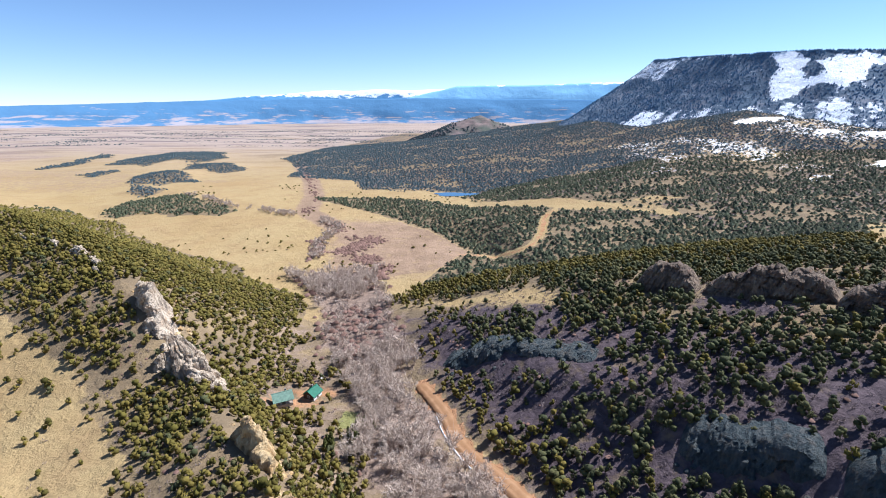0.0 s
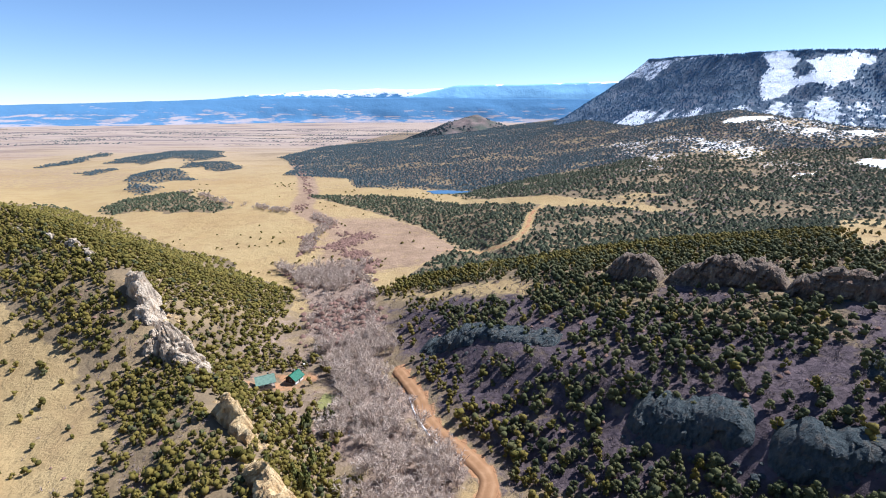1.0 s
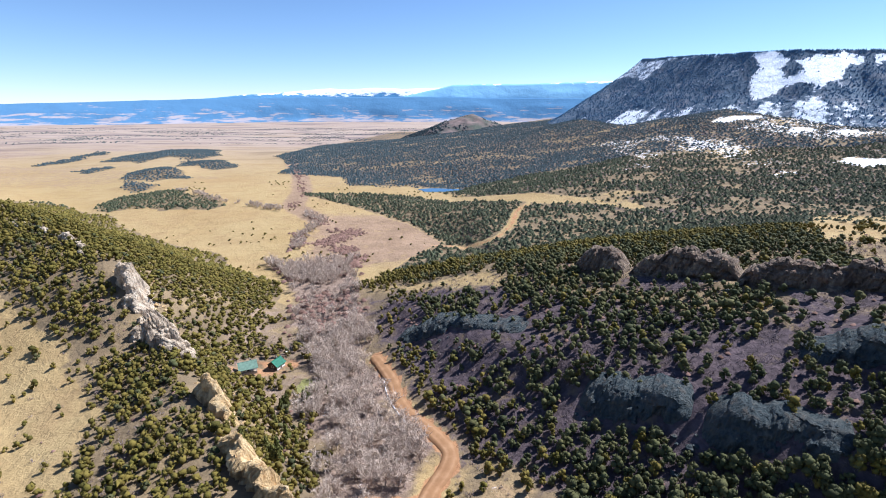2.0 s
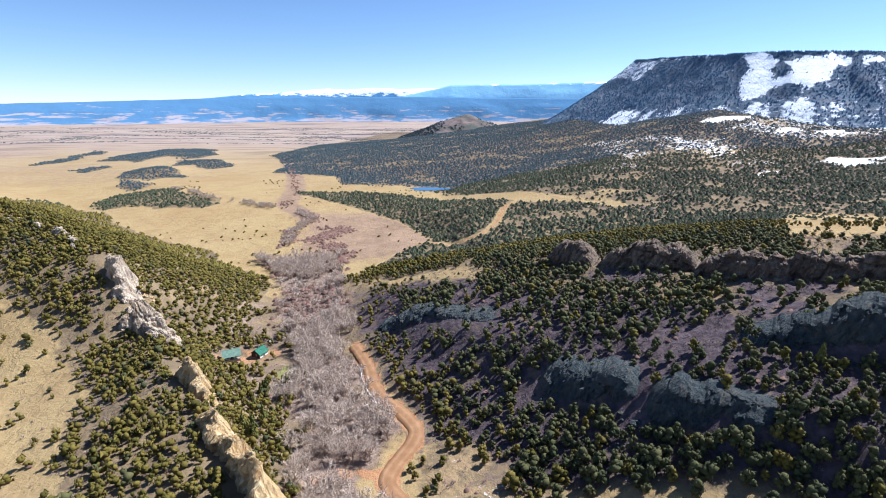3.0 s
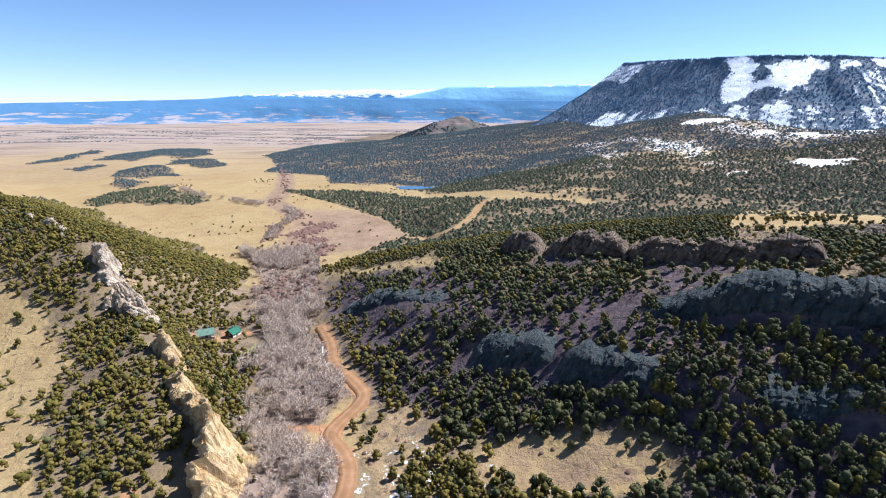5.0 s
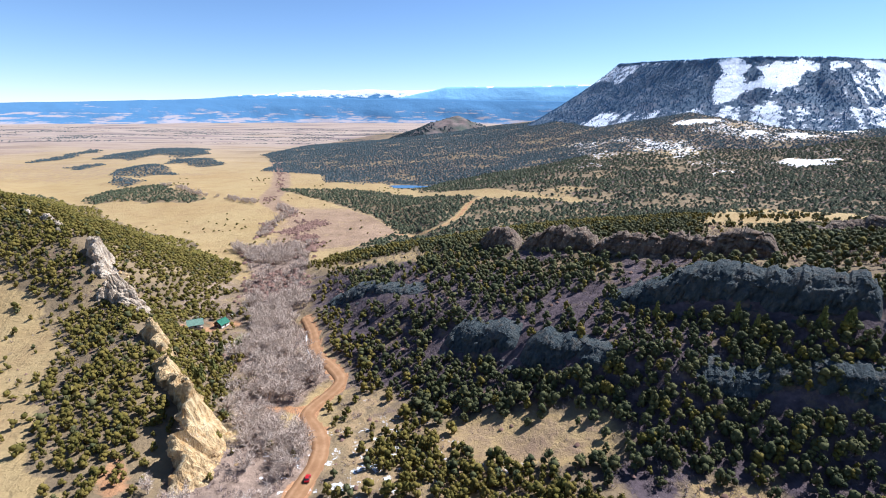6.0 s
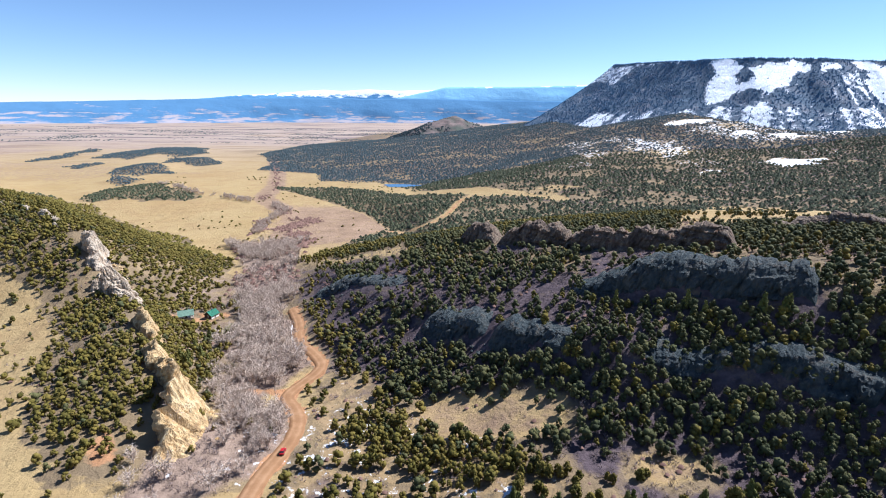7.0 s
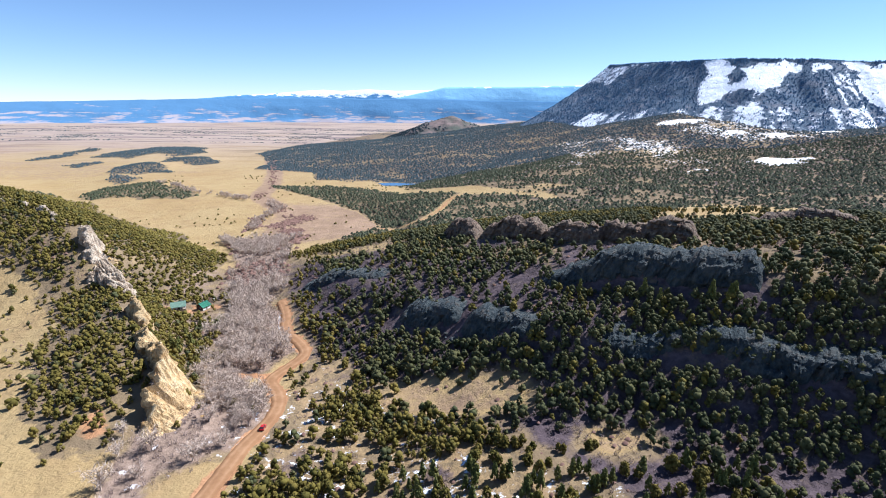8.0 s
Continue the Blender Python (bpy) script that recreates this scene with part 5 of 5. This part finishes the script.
order = np.argsort(np.hypot(cx - 20, cy - 90))
big, more = order[:60], order[60:]
scatter("cottonwood_grove", cx[more], cy[more], ct[more], ct[more] * 0.95, COTTON, [BARE], "leafless pale grey cottonwoods along the creek", "trees", 33)
masters = []
for i, t in enumerate(big):
    m = Matrix.LocRotScale((cx[t], cy[t], float(surface(cx[t], cy[t]))), Euler((0, 0, rng.uniform(0, 6.28))), (ct[t],) * 3)
    if i < len(COTTON):
        v, f, _ = COTTON[i]
        ob = tagged(new("cottonwood_tree", raw_mesh("cottonwood_tree", v, f, [BARE])), "leafless pale grey cottonwood beside the dirt road", "tree", "bare cottonwoods")
        ob.matrix_basis = m
        masters.append(ob)
    else:
        copy_thing(masters[i % len(COTTON)], m).matrix_basis = m

CREEK = [(-393, 747), (-340, 712), (-283, 668), (-209, 630), (-157, 599), (-121, 559), (-126, 506), (-125, 467), (-112, 420)]
kx, ky = sow(-420, -80, 400, 760, 4.5, 41, lambda x, y: step(10, 3, off_line(x, y, CREEK)[0]) * step(0.38, 0.55, fbm(x, y, 28, 12)))
kt = rng.uniform(3.5, 7.5, len(kx))
scatter("creek_cottonwoods", kx, ky, kt, kt * 1.1, COTTON_FAR, [BARE], "leafless grey cottonwoods winding along the meadow creek", "trees", 42)
sx_, sy_ = sow(-420, 20, 380, 900, 9.0, 43, lambda x, y: 0.35 * step(0.56, 0.64, fbm(x, y, 45, 23)) * (1 - woods(x, y)))
st = rng.uniform(1.2, 2.6, len(sx_))
scatter("meadow_bushes", sx_, sy_, st, st * 1.3, J_LOW, [JUNIPER, TRUNK], "scattered low dark bushes on the meadow", "brush", 44)
bx, by = sow(-140, 40, 0, 405, 2.6, 35, lambda x, y: rip_keep(x, y) * 0.6 * step(330, 300, y))
bt = rng.uniform(1.2, 2.6, len(bx))
scatter("creek_brush", bx, by, bt, bt * 1.15, SHRUB, [TWIG], "bare grey-brown brush under the cottonwoods", "brush", 36)
wx, wy = sow(-330, 0, 235, 1100, 4.2, 37, lambda x, y: np.maximum(step(10, 4, off_line(x, y, [(-50, 396), (-66, 425), (-88, 446), (-84, 480), (-100, 520), (-128, 566), (-180, 640), (-200, 760), (-240, 900), (-330, 1150)])[0]) * 0.75,
                                                                      soft_area(x, y, RIPARIAN, 6) * step(205, 240, y) * 0.6) * step(0.38, 0.50, fbm(x, y, 30, 91)))
for outline in WILLOWS:
    ax, ay = sow(-170, -10, 370, 560, 2.6, 137, lambda x, y: soft_area(x + (fbm(x, y, 14, 92) - 0.5) * 16, y + (fbm(x, y, 14, 93) - 0.5) * 16, outline, 4) * 0.8)
    wx, wy = np.concatenate([wx, ax]), np.concatenate([wy, ay])
wt = rng.uniform(1.8, 3.8, len(wx))
scatter("willow_thicket", wx, wy, wt * 0.7, wt * 1.5, J_FAR, [REDTWIG], "reddish bare willow thickets along the meadow creek", "brush", 38)


def oak_keep(x, y):
    right = step(-6, 6, x - np.interp(y, [0, 60, 100, 140, 230, 300], [22, 30, 24, 16, -15, -30])) * step(300, 240, y)
    s, n = (x - y) * R2, (x + y) * R2
    thick = (0.25 + 0.6 * step(0.45, 0.6, fbm(x, y, 38, 77))) * (1 - 0.7 * step(122, 104, n))
    lefty = step(-160, -120, x) * step(-20, -60, x) * step(60, 100, y) * step(260, 200, y) * 0.35
    thick = np.maximum(thick, 0.9 * soft_area(x, y, THICKET, 6))
    return np.maximum(right * thick, lefty) * (1 - soft_area(x, y, FLAT_MEADOW, 3)) * clear_of_rock(x, y) * step(5, 7, off_line(x, y, ROAD)[0]) * (1 - soft_area(x, y, YARD, 4)) * (1 - soft_area(x, y, LEFT_GRASS, 6) * 0.9) * in_view(x, y)


ox, oy = sow(-170, 300, -40, 300, 2.8, 39, oak_keep)
ot = rng.uniform(0.7, 1.8, len(ox))
scatter("scrub_oak", ox, oy, ot, ot * 1.5, SHRUB, [OAK], "leafless purplish scrub oak between the junipers", "brush", 40)


def dry_keep(x, y):
    s, n = (x - y) * R2, (x + y) * R2
    right = step(-2, 8, x - np.interp(y, [-40, 60, 100, 140, 230, 300], [30, 36, 26, 20, -8, -25])) * step(290, 240, y)
    left = step(-175, -130, x) * step(-16, -40, x) * step(50, 90, y) * step(250, 200, y)
    ok = np.maximum(right * (0.2 + 0.55 * step(0.48, 0.60, fbm(x, y, 16, 41))), left * 0.4)
    return ok * (1 - 0.9 * soft_area(x, y, FLAT_MEADOW, 3)) * clear_of_rock(x, y) * in_view(x, y) * step(5, 6.5, off_line(x, y, ROAD)[0]) * (1 - soft_area(x, y, YARD, 4)) * (1 - 0.85 * soft_area(x, y, LEFT_GRASS, 6))


dx_, dy_ = sow(-170, 300, -40, 290, 3.2, 45, dry_keep)
dt = rng.uniform(0.5, 1.25, len(dx_))
half = np.random.default_rng(46).random(len(dx_)) < 0.3
scatter("low_scrub", dx_[~half], dy_[~half], dt[~half], dt[~half] * 1.9, SHRUB, [OAK], "low grey-brown leafless scrub among the junipers", "brush", 47)
scatter("rust_scrub", dx_[half], dy_[half], dt[half], dt[half] * 1.9, J_FAR, [REDTWIG], "low rust-brown dry scrub on the flat", "brush", 48)


# ---- pines and loose rock ----
def stand_of_pines():
    r = np.random.default_rng(71)
    spots = []
    for x0, y0, x1, y1, count in ((150, 112, 206, 70, 12), (76, -8, 190, 24, 86), (-46, 112, -28, 176, 22), (40, 170, 60, 190, 4)):
        for _ in range(count):
            k = r.uniform(0, 1)
            if (x0, y0) == (150, 112):
                x, y = x0 + (x1 - x0) * k + r.uniform(-3, 3), y0 + (y1 - y0) * k + r.uniform(-4, 2)
            else:
                x, y = r.uniform(x0, x1), r.uniform(y0, y1)
            if float(clear_of_rock(np.array([x]), np.array([y]))[0]) > 0 and off_line(np.array([x]), np.array([y]), ROAD)[0][0] > 7:
                spots.append((x, y, r.uniform(5, 9), r.uniform(0, 6.28)))
    first = []
    for i, (x, y, h, a) in enumerate(spots):
        m = Matrix.LocRotScale((x, y, float(surface(x, y)) - 0.15), Euler((0, 0, a)), (h * 0.5, h * 0.5, h))
        if i < len(P_NEAR):
            ob = tree_thing(i, "pine")
            first.append(ob)
        else:
            ob = copy_thing(first[i % len(P_NEAR)], m)
        ob.matrix_basis = m


stand_of_pines()
RUBBLE = [(*ico(300 + i, 0.75, 0.35), np.zeros(20, int)) for i in range(6)]


def rubble(lines, mat, label, seed, count):
    r = np.random.default_rng(seed)
    xs, ys = [], []
    for line, off in lines:
        pts = np.array(spline(line, 6))
        for _ in range(count):
            q = pts[r.integers(0, len(pts))] + r.normal(size=2) * 5 + off
            xs.append(q[0])
            ys.append(q[1])
    size = r.uniform(0.3, 1.25, len(xs)) ** 1.5
    scatter("fallen_rocks", np.array(xs), np.array(ys), size, size * 1.2, RUBBLE, [mat], label, "rocks", seed + 1, drop=0.1, smooth=False)


rubble([([(-150, 222), (-124, 199)], (5, 5)), ([(-119, 195), (-98, 174)], (6, 5)), ([(-72, 146), (-53, 125)], (6, 6)), ([(-41, 109), (-11, 74), (-7, 46)], (5, 4))], ROCK_LIT,
       "pale broken rocks below the sandstone fins", 81, 60)
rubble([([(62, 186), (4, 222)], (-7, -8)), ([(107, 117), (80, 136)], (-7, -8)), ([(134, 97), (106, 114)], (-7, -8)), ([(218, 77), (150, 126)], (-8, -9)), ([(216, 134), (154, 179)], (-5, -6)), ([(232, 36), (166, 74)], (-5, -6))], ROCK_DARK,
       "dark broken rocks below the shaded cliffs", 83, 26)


# ---- cabins ----
GREEN_METAL = plain_material("green_metal_roof", (0.16, 0.245, 0.19), 0.55, 1.5, 0.3)
TEAL_METAL = plain_material("teal_metal_roof", (0.018, 0.14, 0.085), 0.55, 1.5, 0.25)
SIDING = plain_material("grey_wood_siding", (0.33, 0.34, 0.36), 0.85, 0.8, 0.3)
WHITE_WALL = plain_material("white_painted_wall", (0.74, 0.72, 0.68), 0.8, 0.9, 0.12)
DARK_LOG = plain_material("dark_log_wall", (0.075, 0.05, 0.04), 0.8, 0.5, 0.4)
GLASS = plain_material("dark_window_glass", (0.03, 0.04, 0.05), 0.08, 1.0, 0.2)
STONE = plain_material("chimney_stone", (0.30, 0.26, 0.23), 0.9, 0.4, 0.4)
PLANK = plain_material("porch_planks", (0.42, 0.33, 0.25), 0.85, 0.4, 0.3)


def box_bm(bm, x0, x1, y0, y1, z0, z1):
    v = [bm.verts.new(c) for c in ((x0, y0, z0), (x1, y0, z0), (x1, y1, z0), (x0, y1, z0), (x0, y0, z1), (x1, y0, z1), (x1, y1, z1), (x0, y1, z1))]
    for f in ((0, 3, 2, 1), (4, 5, 6, 7), (0, 1, 5, 4), (1, 2, 6, 5), (2, 3, 7, 6), (3, 0, 4, 7)):
        bm.faces.new([v[i] for i in f])


def box_part(name, dims, mat, parent, label=""):
    bm = bmesh.new()
    box_bm(bm, *dims)
    return part(name, bm, mat, parent, label)


def cabin(place, turn, length, width, wall_h, ridge_h, roof_mat, wall_mat, front_mat, label, porch):
    """A gabled cabin; its ridge runs along its own x."""
    x, y = place
    z = max(float(surface(x + dx, y + dy)) for dx in (-4, 4) for dy in (-4, 4)) - 0.2
    root = new("cabin", None)
    root.matrix_basis = pose(x, y, z, 0, 0, turn)
    L, W, t = length / 2, width / 2, 0.2
    box_part("foundation", (-L - 0.1, L + 0.1, -W - 0.1, W + 0.1, -2.0, 0.15), STONE, root)
    for sy, mat in ((-1, front_mat), (1, wall_mat)):
        box_part("wall", (-L, L, min(sy * W, sy * (W - t)), max(sy * W, sy * (W - t)), 0.15, wall_h), mat, root)
    for sx in (-1, 1):
        bm = bmesh.new()
        xa, xb = sorted((sx * L, sx * (L - t)))
        prof = [(-W + t, 0.15), (W - t, 0.15), (W - t, wall_h), (0, ridge_h - 0.15), (-W + t, wall_h)]
        a, b = [bm.verts.new((xa, q[0], q[1])) for q in prof], [bm.verts.new((xb, q[0], q[1])) for q in prof]
        bm.faces.new(a)
        bm.faces.new(b[::-1])
        for i in range(5):
            j = (i + 1) % 5
            bm.faces.new((a[i], b[i], b[j], a[j]))
        part("gable_wall", bm, wall_mat, root)
    over, k = 0.6, (ridge_h - wall_h) / W
    deep = porch if porch else 0.0
    for sy in (-1, 1):
        reach = W + over + (deep if sy < 0 else 0)
        slope = k if not (deep and sy < 0) else (ridge_h - wall_h + 0.25) / (W + deep)
        bm = bmesh.new()
        th = 0.14
        prof = [(0, ridge_h), (sy * reach, ridge_h - slope * reach), (sy * reach, ridge_h - slope * reach + th), (0, ridge_h + th)]
        a, b = [bm.verts.new((-L - over, q[0], q[1])) for q in prof], [bm.verts.new((L + over, q[0], q[1])) for q in prof]
        bm.faces.new(a)
        bm.faces.new(b[::-1])
        for i in range(4):
            j = (i + 1) % 4
            bm.faces.new((a[i], b[i], b[j], a[j]))
        slab = part("roof", bm, roof_mat, root)
        n = int((length + 1.2) / 0.6)
        for i in range(n + 1):
            xx = -L - over + (length + 2 * over - 0.06) * i / n
            bm = bmesh.new()
            q = [(0, ridge_h + th), (sy * reach, ridge_h - slope * reach + th)]
            v = [bm.verts.new((xx + dx, p_[0], p_[1] + dz)) for dx in (0, 0.06) for p_ in q for dz in (0.0, 0.06)]
            for f in ((0, 1, 3, 2), (4, 6, 7, 5), (1, 5, 7, 3), (0, 2, 6, 4), (0, 4, 5, 1), (2, 3, 7, 6)):
                bm.faces.new([v[i_] for i_ in f])
            part("seam", bm, roof_mat, slab)
    box_part("ridge_cap", (-L - over, L + over, -0.2, 0.2, ridge_h + 0.1, ridge_h + 0.22), roof_mat, root)
    for wx in (-L * 0.55, L * 0.55):
        win = box_part("window", (wx - 0.65, wx + 0.65, -W - 0.05, -W + 0.02, 1.0, 2.2), WHITE_WALL, root)
        for px in (-0.3, 0.3):
            box_part("pane", (wx + px - 0.26, wx + px + 0.26, -W - 0.07, -W - 0.04, 1.08, 2.12), GLASS, win)
    door = box_part("door", (-0.5, 0.5, -W - 0.06, -W + 0.02, 0.15, 2.2), DARK_LOG, root)
    box_part("handle", (0.34, 0.42, -W - 0.11, -W - 0.05, 1.05, 1.15), STONE, door)
    for sx in (-1, 1):
        win = box_part("window", tuple(sorted((sx * (L + 0.05), sx * (L - 0.02)))) + (-0.6, 0.6, 1.0, 2.2), WHITE_WALL, root)
        box_part("pane", tuple(sorted((sx * (L + 0.07), sx * (L + 0.04)))) + (-0.5, 0.5, 1.1, 2.1), GLASS, win)
    box_part("chimney", (L * 0.35, L * 0.35 + 0.7, 0.6, 1.3, wall_h, ridge_h + 0.9), STONE, root)
    if deep:
        box_part("porch_floor", (-L, L, -W - deep, -W - 0.1, -1.2, 0.12), PLANK, root)
        for i in range(4):
            px = -L + 0.15 + (length - 0.45) * i / 3
            box_part("porch_post", (px, px + 0.15, -W - deep + 0.1, -W - deep + 0.25, 0.12, wall_h - 0.35), WHITE_WALL, root)
        box_part("railing", (-L + 0.2, -0.9, -W - deep + 0.14, -W - deep + 0.2, 0.9, 1.0), WHITE_WALL, root)
        box_part("railing", (0.9, L - 0.2, -W - deep + 0.14, -W - deep + 0.2, 0.9, 1.0), WHITE_WALL, root)
    return tagged(root, label, "cabin")


cabin((-71.5, 192), 27, 7.8, 5.2, 2.4, 3.9, GREEN_METAL, SIDING, WHITE_WALL, "long cabin with pale green metal roof and white porch side", 1.8)
cabin((-61, 202.5), 68, 6.0, 5.8, 2.4, 4.5, TEAL_METAL, DARK_LOG, WHITE_WALL, "dark log cabin with steep teal green metal roof", 0)


def post():
    x, y = -60, 216
    z = float(surface(x, y))
    # white upright thing of unclear use, built as a capped box
    bm = bmesh.new()
    box_bm(bm, -0.35, 0.35, -0.35, 0.35, -0.5, 1.9)
    box_bm(bm, -0.42, 0.42, -0.42, 0.42, 1.9, 2.1)
    ob = part("white_post", bm, WHITE_WALL, None)
    ob.matrix_basis = pose(x, y, z, 0, 0, 20)
    tagged(ob, "small white painted post beside the cabins", "shed")


post()


# ---- vehicle ----
def car():
    RED = plain_material("red_car_paint", (0.36, 0.015, 0.02), 0.3, 2.0, 0.1)
    TYRE = plain_material("black_tyre_rubber", (0.025, 0.025, 0.025), 0.9, 0.2, 0.3)
    RIM_M = plain_material("grey_wheel_rim", (0.45, 0.45, 0.46), 0.35, 0.3, 0.2, 0.8)
    LAMP = plain_material("lamp_glass", (0.75, 0.72, 0.66), 0.2, 0.3, 0.1)
    x, y = 30.6, 56.0
    root = new("car", None)
    root.matrix_basis = pose(x, y, float(surface(x, y)) + 0.26, -6, 0, 4) @ Matrix.Scale(0.86, 4)
    bm = bmesh.new()
    prof = [(-2.25, 0.45), (-2.3, 0.8), (-2.15, 1.05), (-1.9, 1.1), (0.75, 1.1), (1.0, 1.02), (2.05, 0.92), (2.3, 0.75), (2.25, 0.42)]
    a = [bm.verts.new((-0.92, u, h)) for u, h in prof]
    b = [bm.verts.new((0.92, u, h)) for u, h in prof]
    bm.faces.new(a)
    bm.faces.new(b[::-1])
    for i in range(len(prof)):
        j = (i + 1) % len(prof)
        bm.faces.new((a[i], b[i], b[j], a[j]))
    bmesh.ops.bevel(bm, geom=bm.edges[:], offset=0.07, segments=2, affect="EDGES")
    part("body", bm, RED, root)
    bm = bmesh.new()
    low, high = [(-1.95, 1.09), (0.85, 1.09)], [(-1.6, 1.68), (0.2, 1.68)]
    v = [bm.verts.new((sx * w, u, h)) for w, pr in ((0.88, low), (0.7, high)) for u, h in pr for sx in (-1, 1)]
    for f in ((0, 1, 3, 2), (4, 6, 7, 5), (0, 4, 5, 1), (2, 3, 7, 6), (0, 2, 6, 4), (1, 5, 7, 3)):
        bm.faces.new([v[i] for i in f])
    bmesh.ops.bevel(bm, geom=bm.edges[:], offset=0.06, segments=2, affect="EDGES")
    part("cabin_glass", bm, GLASS, root, "dark tinted windows")
    bm = bmesh.new()
    box_bm(bm, -0.7, 0.7, -1.6, 0.2, 1.66, 1.73)
    bmesh.ops.bevel(bm, geom=bm.edges[:], offset=0.03, segments=2, affect="EDGES")
    part("roof", bm, RED, root)
    for sx in (-1, 1):
        for u in (-1.4, 1.4):
            bm = bmesh.new()
            bmesh.ops.create_cone(bm, cap_ends=True, segments=20, radius1=0.36, radius2=0.36, depth=0.24, matrix=Matrix.Translation((sx * 0.84, u, 0.36)) @ Matrix.Rotation(math.pi / 2, 4, "Y"))
            wheel = part("wheel", bm, TYRE, root, "black tyre")
            bm = bmesh.new()
            bmesh.ops.create_cone(bm, cap_ends=True, segments=16, radius1=0.21, radius2=0.19, depth=0.26, matrix=Matrix.Translation((sx * 0.85, u, 0.36)) @ Matrix.Rotation(math.pi / 2, 4, "Y"))
            part("rim", bm, RIM_M, wheel)
        for u, nm in ((2.24, "headlight"), (-2.28, "tail_light")):
            box_part(nm, (sx * 0.7 - 0.16, sx * 0.7 + 0.16, u - 0.04, u + 0.05, 0.72, 0.86), LAMP if u > 0 else RED, root)
    return tagged(root, "small red car driving on the dirt road", "car")


car()
